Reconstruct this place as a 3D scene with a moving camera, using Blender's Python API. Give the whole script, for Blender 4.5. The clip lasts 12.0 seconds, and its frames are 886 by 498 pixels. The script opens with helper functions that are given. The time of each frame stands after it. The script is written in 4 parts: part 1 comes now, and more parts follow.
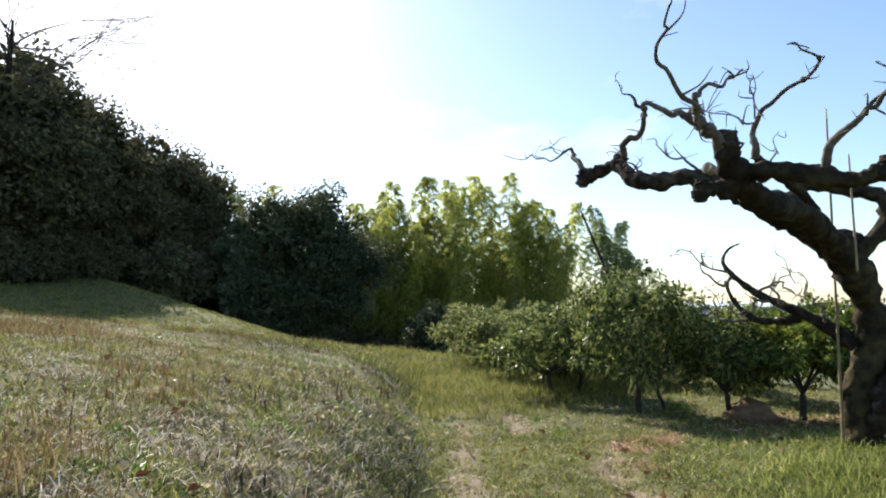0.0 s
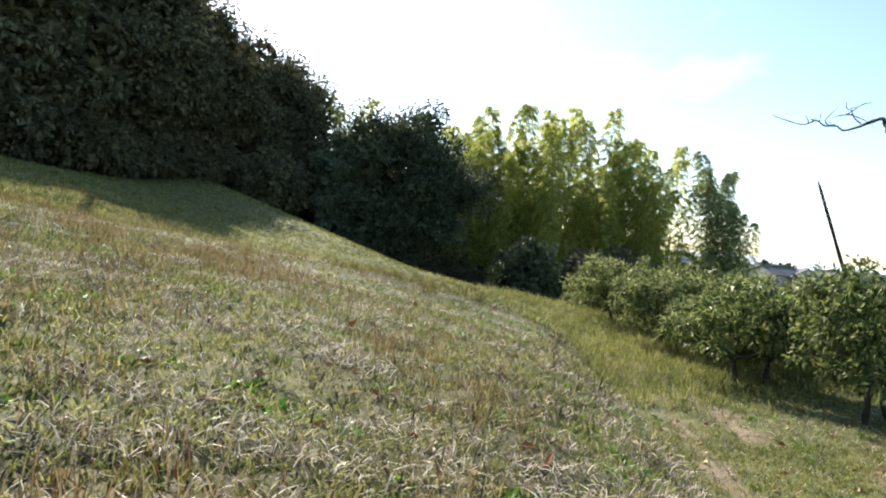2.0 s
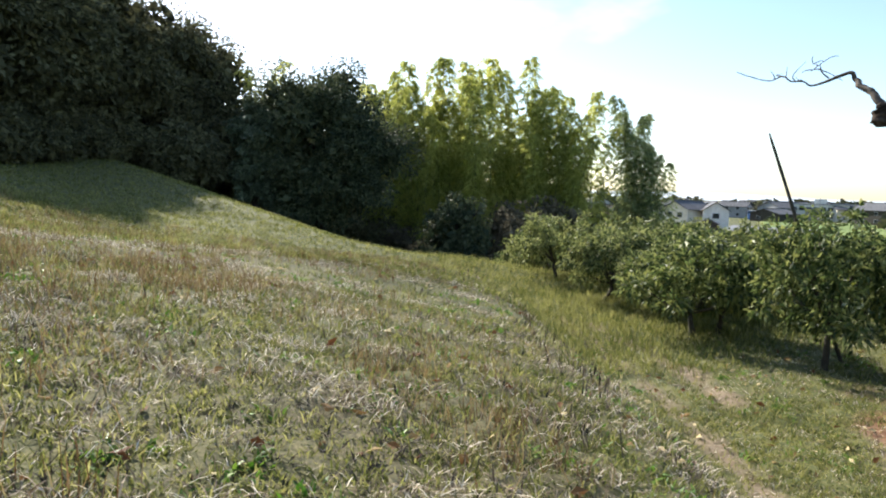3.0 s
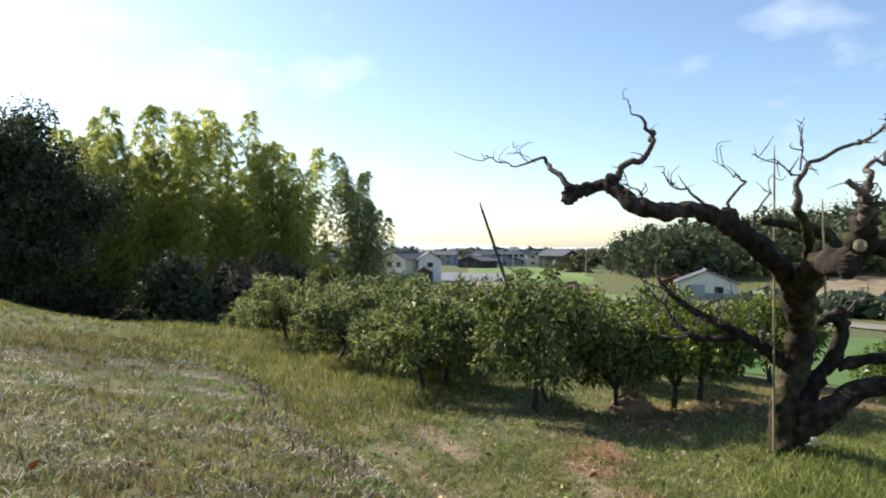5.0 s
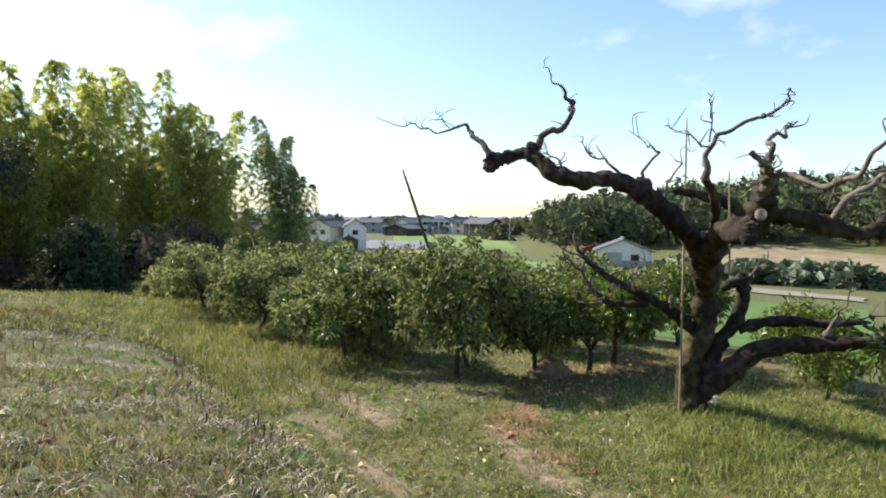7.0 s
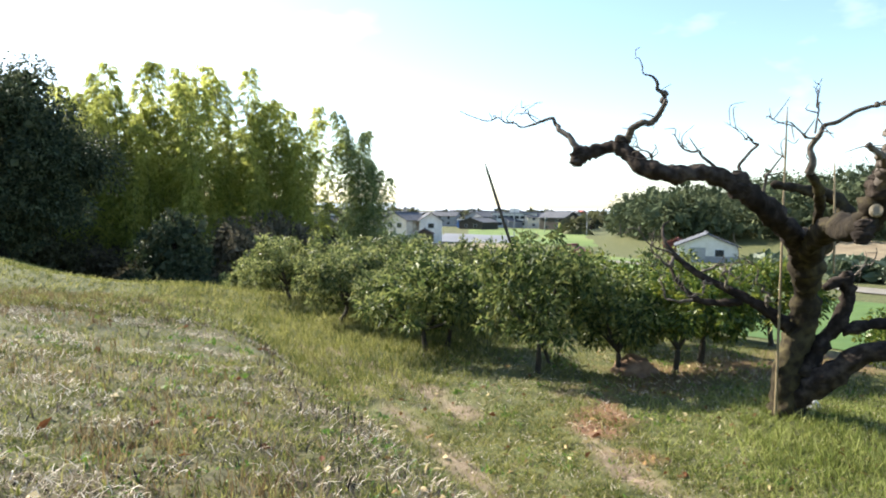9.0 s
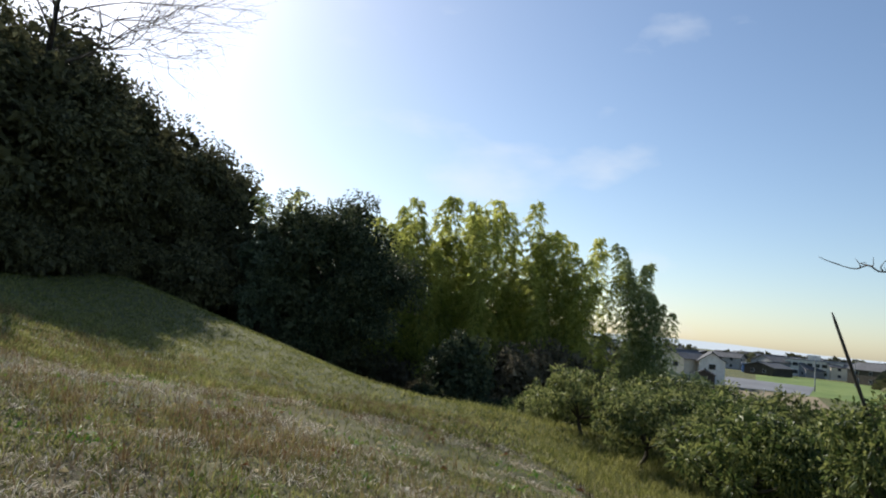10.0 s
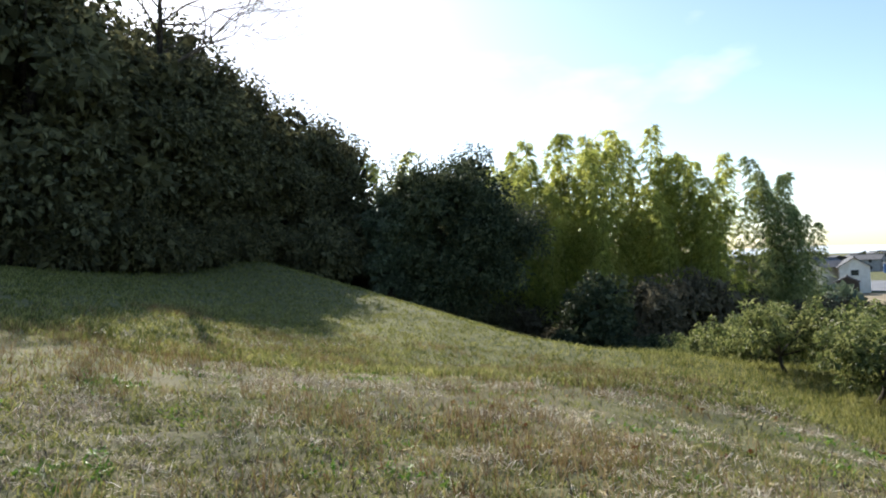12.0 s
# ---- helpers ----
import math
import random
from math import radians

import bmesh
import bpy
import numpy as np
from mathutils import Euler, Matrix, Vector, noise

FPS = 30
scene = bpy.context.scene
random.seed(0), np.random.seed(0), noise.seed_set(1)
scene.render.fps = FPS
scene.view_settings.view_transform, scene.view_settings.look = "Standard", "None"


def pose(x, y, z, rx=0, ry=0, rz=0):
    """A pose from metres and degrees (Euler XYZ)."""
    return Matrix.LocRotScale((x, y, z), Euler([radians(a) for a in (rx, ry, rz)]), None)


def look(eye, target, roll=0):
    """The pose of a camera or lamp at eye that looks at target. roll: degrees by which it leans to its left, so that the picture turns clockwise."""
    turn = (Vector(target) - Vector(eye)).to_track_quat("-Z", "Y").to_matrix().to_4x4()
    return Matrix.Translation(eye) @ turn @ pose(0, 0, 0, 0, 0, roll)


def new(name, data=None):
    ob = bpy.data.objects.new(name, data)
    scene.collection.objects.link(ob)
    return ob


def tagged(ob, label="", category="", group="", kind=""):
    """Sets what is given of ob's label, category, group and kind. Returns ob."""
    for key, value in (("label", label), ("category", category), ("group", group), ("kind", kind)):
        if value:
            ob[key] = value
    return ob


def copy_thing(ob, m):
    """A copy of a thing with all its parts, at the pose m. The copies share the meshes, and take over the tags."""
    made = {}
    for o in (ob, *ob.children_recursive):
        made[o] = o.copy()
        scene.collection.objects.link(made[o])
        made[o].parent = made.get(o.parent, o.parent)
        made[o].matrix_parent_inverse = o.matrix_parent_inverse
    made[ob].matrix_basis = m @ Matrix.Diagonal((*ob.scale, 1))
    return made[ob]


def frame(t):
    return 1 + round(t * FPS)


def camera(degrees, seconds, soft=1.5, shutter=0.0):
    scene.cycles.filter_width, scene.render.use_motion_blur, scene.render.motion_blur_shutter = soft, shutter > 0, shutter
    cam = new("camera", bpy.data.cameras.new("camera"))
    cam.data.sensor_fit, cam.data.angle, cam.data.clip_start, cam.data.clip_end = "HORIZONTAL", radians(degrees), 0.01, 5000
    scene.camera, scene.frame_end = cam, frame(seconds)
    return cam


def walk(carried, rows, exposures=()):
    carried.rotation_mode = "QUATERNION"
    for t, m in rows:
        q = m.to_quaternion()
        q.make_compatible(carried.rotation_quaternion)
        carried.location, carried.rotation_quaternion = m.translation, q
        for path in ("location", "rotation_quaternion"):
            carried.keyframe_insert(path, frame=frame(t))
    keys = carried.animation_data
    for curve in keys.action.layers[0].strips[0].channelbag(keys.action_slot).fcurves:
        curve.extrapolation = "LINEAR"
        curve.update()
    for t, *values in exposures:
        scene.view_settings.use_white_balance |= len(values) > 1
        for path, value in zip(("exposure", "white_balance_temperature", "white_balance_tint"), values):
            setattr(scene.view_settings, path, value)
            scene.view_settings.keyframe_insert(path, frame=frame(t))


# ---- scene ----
cam = camera(67.4, 12.0, soft=2.0)
METRES, EYE, TILT, LEAN, TURN = 8.0, 1.5, 5.25, 0.5, 0.0
ROWS = [
    (0.0, 0.0, 0.0, 0.0, -0.0, 0.0, -0.0),
    (0.5, -0.0914, 0.0293, 0.0078, 7.51, -0.05, -0.05),
    (1.0, -0.1569, 0.0639, 0.0368, 7.14, -2.97, -0.02),
    (1.5, -0.22, 0.1217, 0.0488, 4.95, -4.86, 1.57),
    (2.0, -0.3028, 0.159, 0.0471, 6.12, -6.87, -5.68),
    (2.5, -0.3561, 0.2226, 0.0612, 3.82, -11.09, -3.58),
    (4.5, -0.4009, 0.261, 0.117, -21.25, -4.75, -3.5),
    (5.0, -0.4005, 0.2629, 0.1148, -24.7, -4.69, -3.11),
    (5.5, -0.4006, 0.2674, 0.1148, -22.09, -5.23, -2.86),
    (6.0, -0.3998, 0.2702, 0.1154, -21.93, -5.41, -2.98),
    (6.5, -0.3924, 0.2666, 0.1149, -26.53, -5.56, -3.88),
    (8.5, -0.3897, 0.2652, 0.1103, -36.04, -11.93, -4.02),
    (9.0, -0.4056, 0.2745, 0.1145, -24.61, -8.05, -3.53),
    (9.5, -0.4482, 0.2867, 0.1132, -12.68, -2.5, -4.66),
    (10.0, -0.521, 0.2912, 0.1235, -1.58, 1.09, -5.83),
    (10.5, -0.5441, 0.3321, 0.1294, -0.93, -1.88, -2.0),
    (11.0, -0.6099, 0.3529, 0.1344, 3.07, -1.78, 1.52),
    (11.5, -0.684, 0.3721, 0.1487, 6.86, -1.24, 0.86),
    (12.0, -0.7623, 0.4108, 0.1555, 6.71, -3.84, 2.29),
]
walk(cam, [(t, pose(0, 0, EYE, TILT, LEAN, TURN) @ pose(METRES * x, METRES * y, METRES * z, 90 + pitch, roll, yaw)) for t, x, y, z, yaw, pitch, roll in ROWS],
     [(0.0, 0.9), (0.5, 0.6), (1.0, 0.8), (2.0, 1.15), (2.7, 1.12), (4.5, 0.85), (5.5, 0.8), (6.7, 0.95), (8.3, 1.52), (8.9, 1.45), (9.4, 0.95), (10.0, 0.2), (10.5, 0.45), (11.2, 0.75), (11.5, 0.75), (12.0, 0.9)])

# world, sun, exposure
SUN_ELEV, SUN_YAW = 33.0, 31.0      # degrees; yaw is to the left of +y
world = bpy.data.worlds.new("world")
scene.world = world
world.use_nodes = True
wn, wl = world.node_tree.nodes, world.node_tree.links
sky = wn.new("ShaderNodeTexSky")
sky.sky_type, sky.sun_disc = "NISHITA", False
sky.sun_elevation, sky.sun_rotation = radians(SUN_ELEV), radians(-SUN_YAW)
sky.air_density, sky.dust_density, sky.ozone_density = 1.0, 0.7, 2.4
wn["Background"].inputs[1].default_value = 0.12
# thin scattered clouds
coord, squash, puffs, veil, cloud = [wn.new("ShaderNode" + k) for k in ("TexCoord", "Mapping", "TexNoise", "ValToRGB", "Mix")]
squash.inputs["Scale"].default_value = (1, 1, 2.2)
puffs.inputs["Scale"].default_value, puffs.inputs["Detail"].default_value = 4.5, 5.0
veil.color_ramp.elements[0].position, veil.color_ramp.elements[1].position = .6, 1.0
cloud.data_type = "RGBA"
cloud.inputs["B"].default_value = (6.5, 6.8, 7.2, 1)
wl.new(coord.outputs["Generated"], squash.inputs["Vector"])
wl.new(squash.outputs[0], puffs.inputs["Vector"])
wl.new(puffs.outputs["Fac"], veil.inputs["Fac"])
wl.new(veil.outputs["Color"], cloud.inputs["Factor"])
wl.new(sky.outputs[0], cloud.inputs["A"])
wl.new(cloud.outputs["Result"], wn["Background"].inputs[0])
sun = new("sun", bpy.data.lights.new("sun", "SUN"))
sun.data.energy, sun.data.angle, sun.data.color = 5.0, radians(0.6), (1.0, 0.94, 0.84)
sun_way = Vector((-math.sin(radians(SUN_YAW)) * math.cos(radians(SUN_ELEV)), math.cos(radians(SUN_YAW)) * math.cos(radians(SUN_ELEV)), math.sin(radians(SUN_ELEV))))
sun.matrix_world = look(sun_way * 60, (0, 0, 0))
rng = np.random.default_rng(7)


# ---- materials ----
def material(name, colors, scale=4.0, rough=0.8, bump=0.3, island=0.0, trans=0.0, metal=0.0, detail=6.0, spec=0.35):
    """Two-scale noise between colours; island: brightness spread between pieces; trans: share of light let through."""
    m = bpy.data.materials.new(name)
    m.use_nodes = True
    n, l = m.node_tree.nodes, m.node_tree.links
    b = n["Principled BSDF"]
    b.inputs["Roughness"].default_value, b.inputs["Metallic"].default_value = rough, metal
    b.inputs["Specular IOR Level"].default_value = spec
    geo = n.new("ShaderNodeNewGeometry")
    tex = n.new("ShaderNodeTexNoise")
    tex.inputs["Scale"].default_value, tex.inputs["Detail"].default_value = scale, detail
    big = n.new("ShaderNodeTexNoise")
    big.inputs["Scale"].default_value, big.inputs["Detail"].default_value = scale * 0.13, 3.0
    for t in (tex, big):
        l.new(geo.outputs["Position"], t.inputs["Vector"])
    add = n.new("ShaderNodeMath")
    add.operation = "MULTIPLY_ADD"
    add.inputs[1].default_value = 0.45
    l.new(big.outputs["Fac"], add.inputs[0])
    half = n.new("ShaderNodeMath")
    half.operation = "MULTIPLY"
    half.inputs[1].default_value = 0.55
    l.new(tex.outputs["Fac"], half.inputs[0])
    l.new(half.outputs[0], add.inputs[2])
    ramp = n.new("ShaderNodeValToRGB")
    while len(ramp.color_ramp.elements) < len(colors):
        ramp.color_ramp.elements.new(0.5)
    for i, c in enumerate(colors):
        ramp.color_ramp.elements[i].position = 0.32 + 0.36 * i / max(1, len(colors) - 1)
        ramp.color_ramp.elements[i].color = (*c, 1)
    fac = add
    if island:
        mix = n.new("ShaderNodeMath")
        mix.operation = "MULTIPLY_ADD"
        mix.inputs[1].default_value = island
        l.new(geo.outputs["Random Per Island"], mix.inputs[0])
        sub = n.new("ShaderNodeMath")
        sub.operation = "SUBTRACT"
        sub.inputs[1].default_value = island * 0.5
        l.new(add.outputs[0], sub.inputs[0])
        l.new(sub.outputs[0], mix.inputs[2])
        fac = mix
    l.new(fac.outputs[0], ramp.inputs["Fac"])
    l.new(ramp.outputs["Color"], b.inputs["Base Color"])
    if bump:
        bn = n.new("ShaderNodeBump")
        bn.inputs["Strength"].default_value, bn.inputs["Distance"].default_value = bump, 0.3 / scale
        l.new(tex.outputs["Fac"], bn.inputs["Height"])
        l.new(bn.outputs[0], b.inputs["Normal"])
    if trans:
        tr = n.new("ShaderNodeBsdfTranslucent")
        l.new(ramp.outputs["Color"], tr.inputs["Color"])
        mx = n.new("ShaderNodeMixShader")
        mx.inputs[0].default_value = trans
        l.new(b.outputs[0], mx.inputs[1])
        l.new(tr.outputs[0], mx.inputs[2])
        l.new(mx.outputs[0], n["Material Output"].inputs["Surface"])
    return m


M_LEAF_CITRUS = material("citrus_leaf", [(.04, .062, .018), (.1, .138, .04), (.29, .31, .1)], 3, .42, 0, .6, .45, spec=.3)
M_LEAF_OLIVE = material("olive_citrus_leaf", [(.06, .08, .026), (.14, .17, .055), (.32, .33, .12)], 2, .45, 0, .6, .45, spec=.25)
M_LEAF_CITRUS_Y = material("citrus_leaf_yellow", [(.04, .07, .012), (.10, .15, .022), (.22, .24, .035)], 3, .4, 0, .5, .35)
M_LEAF_FOREST = material("forest_leaf", [(.05, .052, .028), (.1, .1, .052), (.18, .175, .09)], .6, .7, 0, .4, .25, spec=.15)
M_LEAF_GREY = material("grey_green_leaf", [(.05, .075, .04), (.10, .13, .075), (.19, .22, .13)], .6, .45, 0, .4, .2)
# far hill leaves: distance haze is put into the lighter, greyer colours
M_LEAF_HILL_HAZED = material("hazed_hill_wood_leaf", [(.045, .062, .035), (.085, .105, .055), (.15, .165, .085)], .12, .9, 0, .2, .12, spec=.05)
M_LEAF_BUSH = material("dark_bush_leaf", [(.024, .038, .02), (.06, .075, .036), (.13, .145, .075)], .4, .6, 0, .4, .25, spec=.2)
M_LEAF_BROWN = material("brown_scrub_leaf", [(.075, .07, .045), (.13, .115, .075), (.21, .18, .12)], .8, .9, 0, .35, .35, spec=.05)
M_BAMBOO_LEAF = material("bamboo_leaf", [(.22, .25, .06), (.43, .46, .12), (.67, .65, .2)], .35, .55, 0, .4, .68, spec=.25)
M_BAMBOO_GREY = material("grey_green_bamboo_leaf", [(.12, .16, .06), (.24, .29, .12), (.4, .43, .2)], .35, .55, 0, .4, .5, spec=.25)
M_BAMBOO_CULM = material("bamboo_culm", [(.10, .13, .04), (.2, .22, .07)], 3, .45, .1)
M_BARK = material("old_bark", [(.011, .009, .0075), (.033, .026, .021), (.1, .08, .064)], 9, 1.0, 1.0, spec=.1)
M_BARK_MOSS = material("mossy_bark", [(.011, .009, .0075), (.036, .029, .02), (.1, .084, .042)], 7, 1.0, 1.0, spec=.1)
M_TWIG = material("twig_bark", [(.05, .04, .032), (.11, .09, .07), (.2, .17, .13)], 12, .9, .5)
M_CITRUS_BARK = material("citrus_bark", [(.03, .024, .018), (.07, .06, .045)], 10, .9, .6)
M_CUT = material("cut_wood", [(.22, .18, .12), (.36, .3, .2)], 20, .8, .2)
M_CANE = material("bamboo_cane", [(.2, .15, .08), (.36, .28, .16)], 10, .6, .2)
M_CANE_DARK = material("dark_cane", [(.03, .025, .02), (.07, .06, .045)], 10, .7, .2)
M_GRASS = material("green_grass", [(.08, .098, .022), (.19, .2, .05), (.36, .34, .12)], 1.2, .65, 0, .5, .5, spec=.2)
M_GRASS_LUSH = material("lush_grass", [(.13, .16, .035), (.26, .3, .075), (.42, .44, .15)], 1.5, .6, 0, .5, .5, spec=.2)
M_STRAW = material("dry_straw", [(.15, .105, .065), (.38, .3, .2), (.85, .75, .58)], 2.0, .8, 0, .6, .2)
M_RUST = material("rusty_dry_stem", [(.14, .075, .03), (.26, .16, .07), (.4, .3, .14)], 2.0, .8, 0, .6, .25)
M_WEED = material("dark_weed_stem", [(.03, .025, .02), (.08, .06, .045), (.14, .11, .08)], 2.0, .9, 0, .5, .1)
M_SHOOT = material("fresh_weed_leaf", [(.06, .15, .012), (.12, .24, .025), (.2, .32, .04)], 2.0, .5, 0, .5, .35)
M_DEAD_LEAF = material("fallen_leaf", [(.16, .06, .02), (.35, .22, .08), (.6, .48, .25)], 3.0, .8, 0, .9, .2)
M_DARK = material("dark_timber", [(.03, .025, .02), (.07, .06, .05)], 5, .8, .3)
M_WHITE = material("white_plaster", [(.6, .57, .5), (.8, .78, .72)], 1.5, .8, .1)
M_CREAM = material("cream_plaster", [(.55, .5, .4), (.72, .68, .56)], 1.5, .8, .1)
M_GREY = material("grey_render", [(.22, .22, .22), (.36, .36, .36)], 1.5, .8, .1)
M_TILE = material("grey_roof_tile", [(.06, .062, .068), (.14, .142, .15)], 2.0, .8, .4)
M_TILE_RED = material("red_roof_tile", [(.16, .04, .03), (.28, .09, .06)], 2.0, .7, .4)
M_RED = material("dark_red_boards", [(.06, .018, .015), (.13, .04, .032)], 2.0, .7, .3)
M_BLUE = material("blue_sheet", [(.05, .12, .3), (.1, .2, .42)], 2.0, .6, .1)
M_METAL = material("grey_shutter", [(.3, .31, .32), (.45, .46, .47)], 3.0, .5, .2, metal=.3)
M_STONE = material("pale_stone", [(.35, .34, .32), (.62, .6, .57)], 4.0, .9, .6)
M_SOIL = material("bare_soil", [(.10, .06, .035), (.2, .125, .075), (.3, .2, .13)], 4.0, .95, .8)
M_ASPH = material("grey_asphalt", [(.13, .135, .145), (.2, .205, .22)], .3, .9, .1)
M_LANE = material("pale_gravel", [(.17, .15, .115), (.25, .225, .18)], .5, .95, .3)
M_FIELD_TAN = material("dry_field", [(.15, .11, .065), (.23, .18, .11), (.3, .25, .15)], .25, .95, .3)
M_FIELD_GREEN = material("green_field", [(.08, .13, .025), (.14, .2, .045), (.22, .26, .08)], .2, .9, .3)
M_FIELD_LUSH = material("bright_green_crop", [(.06, .12, .025), (.1, .16, .035)], .3, .9, .3)


def glass_material():
    m = bpy.data.materials.new("window_glass")
    m.use_nodes = True
    b = m.node_tree.nodes["Principled BSDF"]
    b.inputs["Base Color"].default_value, b.inputs["Roughness"].default_value = (.03, .035, .04, 1), .08
    return m


M_GLASS = glass_material()


# ---- mesh helpers ----
def mesh_np(name, verts, faces, mats, smooth=False, index=None):
    me = bpy.data.meshes.new(name)
    verts, faces = np.asarray(verts, np.float32), np.asarray(faces, np.int32)
    k = faces.shape[1]
    me.vertices.add(len(verts)), me.vertices.foreach_set("co", verts.ravel())
    me.loops.add(faces.size), me.loops.foreach_set("vertex_index", faces.ravel())
    me.polygons.add(len(faces)), me.polygons.foreach_set("loop_start", np.arange(0, faces.size, k, dtype=np.int32))
    me.polygons.foreach_set("use_smooth", np.full(len(faces), smooth))
    for m in mats if isinstance(mats, (list, tuple)) else [mats]:
        me.materials.append(m)
    if index is not None:
        me.polygons.foreach_set("material_index", np.asarray(index, np.int32))
    me.update(calc_edges=True)
    return me


def under(ob, parent):
    ob.parent = parent
    return ob


def part(name, me, parent, label=""):
    return tagged(under(new(name, me), parent), label)


def smooth_path(pts, per=4):
    """Catmull-Rom through rows of (x, y, z, radius)."""
    p = np.asarray(pts, float)
    p = np.vstack([2 * p[0] - p[1], p, 2 * p[-1] - p[-2]])
    out = []
    for i in range(1, len(p) - 2):
        for t in np.arange(per) / per:
            a, b, c, d = p[i - 1:i + 3]
            out.append(.5 * (2 * b + (c - a) * t + (2 * a - 5 * b + 4 * c - d) * t * t + (3 * b - a - 3 * c + d) * t ** 3))
    out.append(p[-2])
    out = np.array(out)
    out[:, 3] = np.maximum(out[:, 3], .002)
    return out


def tube(pts, sides=8, per=4, knobs=0.0, seed=0, smooth=True):
    """A round, uneven limb along rows of (x, y, z, radius): verts, quads."""
    r = np.random.default_rng(seed)
    p = smooth_path(pts, per) if smooth else np.asarray(pts, float)
    n = len(p)
    tang = np.gradient(p[:, :3], axis=0)
    tang /= np.linalg.norm(tang, axis=1)[:, None] + 1e-9
    ref = np.array([.31, .77, .56])
    u = np.cross(tang, ref)
    u /= np.linalg.norm(u, axis=1)[:, None] + 1e-9
    v = np.cross(tang, u)
    a = np.linspace(0, 2 * np.pi, sides, endpoint=False)
    rad = p[:, 3][:, None] * (1 + knobs * r.normal(size=(n, 1)) * .5 + knobs * r.normal(size=(n, sides)) * .5)
    rad[-1] *= .5
    ring = p[:, None, :3] + rad[..., None] * (np.cos(a)[None, :, None] * u[:, None] + np.sin(a)[None, :, None] * v[:, None])
    verts = np.vstack([ring.reshape(-1, 3), p[:1, :3], p[-1:, :3]])
    i, j = np.meshgrid(np.arange(n - 1), np.arange(sides), indexing="ij")
    q = np.stack([i * sides + j, i * sides + (j + 1) % sides, (i + 1) * sides + (j + 1) % sides, (i + 1) * sides + j], -1).reshape(-1, 4)
    j = np.arange(sides)
    c0, c1 = n * sides, n * sides + 1
    lo = np.stack([np.full(sides, c0), (j + 1) % sides, j, j * 0 + c0], -1)
    hi = np.stack([np.full(sides, c1), (n - 1) * sides + j, (n - 1) * sides + (j + 1) % sides, j * 0 + c1], -1)
    tri = np.vstack([lo, hi])[:, :3]
    tri_all = np.vstack([q[:, [0, 1, 2]], q[:, [0, 2, 3]], tri])
    return verts, tri_all


def join(pieces):
    vs, fs, k = [], [], 0
    for v, f in pieces:
        vs.append(v), fs.append(np.asarray(f) + k)
        k += len(v)
    return np.vstack(vs), np.vstack(fs)


def unit(a):
    return a / (np.linalg.norm(a, axis=-1, keepdims=True) + 1e-9)


def leaves(pos, way, length, width, r, fold=.25, droop=.15):
    """Folded diamond leaves at pos, pointing along way."""
    n = len(pos)
    way = unit(way)
    side = unit(np.cross(way, unit(r.normal(size=(n, 3)))))
    up = np.cross(side, way)
    L = (length * r.uniform(.65, 1.3, n))[:, None]
    W = (width * r.uniform(.7, 1.25, n))[:, None]
    mid = pos + way * L * .45
    tip = pos + way * L - np.array([0, 0, 1]) * L * droop
    v = np.stack([pos, mid + side * W * .5 + up * W * fold, tip, mid - side * W * .5 + up * W * fold], 1).reshape(-1, 3)
    k = np.arange(n)[:, None] * 4
    f = np.concatenate([k + [0, 1, 2], k + [0, 2, 3]])
    return v, f


def blades(base, height, width, lean, r):
    """Bent grass blades: a quad and a tip."""
    n = len(base)
    a = r.uniform(0, 2 * np.pi, n)
    side = np.stack([np.cos(a), np.sin(a), a * 0], 1)
    b = r.uniform(0, 2 * np.pi, n)
    out = np.stack([np.cos(b), np.sin(b), b * 0], 1)
    h = (height * r.uniform(.5, 1.4, n))[:, None]
    ln = (lean * r.uniform(.2, 1.3, n))[:, None]
    up = np.array([0, 0, 1.0])
    w = (width * r.uniform(.7, 1.3, n))[:, None]
    mid = base + out * h * ln * .55 + up * h * (.62 - .13 * np.minimum(ln, 2.4))
    tip = base + out * h * ln * 1.2 + up * h * (1.05 - .35 * np.minimum(ln, 2.4))
    v = np.stack([base - side * w * .5, base + side * w * .5, mid - side * w * .4, mid + side * w * .4, tip], 1).reshape(-1, 3)
    k = np.arange(n)[:, None] * 5
    return v, np.concatenate([k + [0, 1, 3], k + [0, 3, 2], k + [2, 3, 4]])


def box(x0, y0, z0, x1, y1, z1):
    v = np.array([(x, y, z) for x in (x0, x1) for y in (y0, y1) for z in (z0, z1)], float)
    q = np.array([(0, 1, 3, 2), (4, 6, 7, 5), (0, 4, 5, 1), (2, 3, 7, 6), (0, 2, 6, 4), (1, 5, 7, 3)])
    return v, np.vstack([q[:, [0, 1, 2]], q[:, [0, 2, 3]]])


# ---- the ground ----
def sstep(a, b, x):
    t = np.clip((x - a) / (b - a), 0, 1)
    return t * t * (3 - 2 * t)


BANK_S = [-1, 0, .35, .75, 1.2, 1.7, 2.5, 3.5, 4.5, 5.5, 10, 14, 18, 21, 45, 90]
BANK_Z = [0, .03, .36, .7, .93, 1.05, 1.2, 1.34, 1.5, 1.66, 2.15, 2.75, 3.4, 3.75, 6.5, 11]


def toe(y):
    return .3 - .06 * np.clip(y, -30, 27) - .25 * np.clip(y - 20, 0, 20)


def waves(x, y):
    return (np.sin(x * 1.3 + .7 * y) * np.sin(y * 1.1 - .4 * x) * .5 + np.sin(x * 3.1 + 1.0) * np.sin(y * 2.7 + x * .8) * .25)


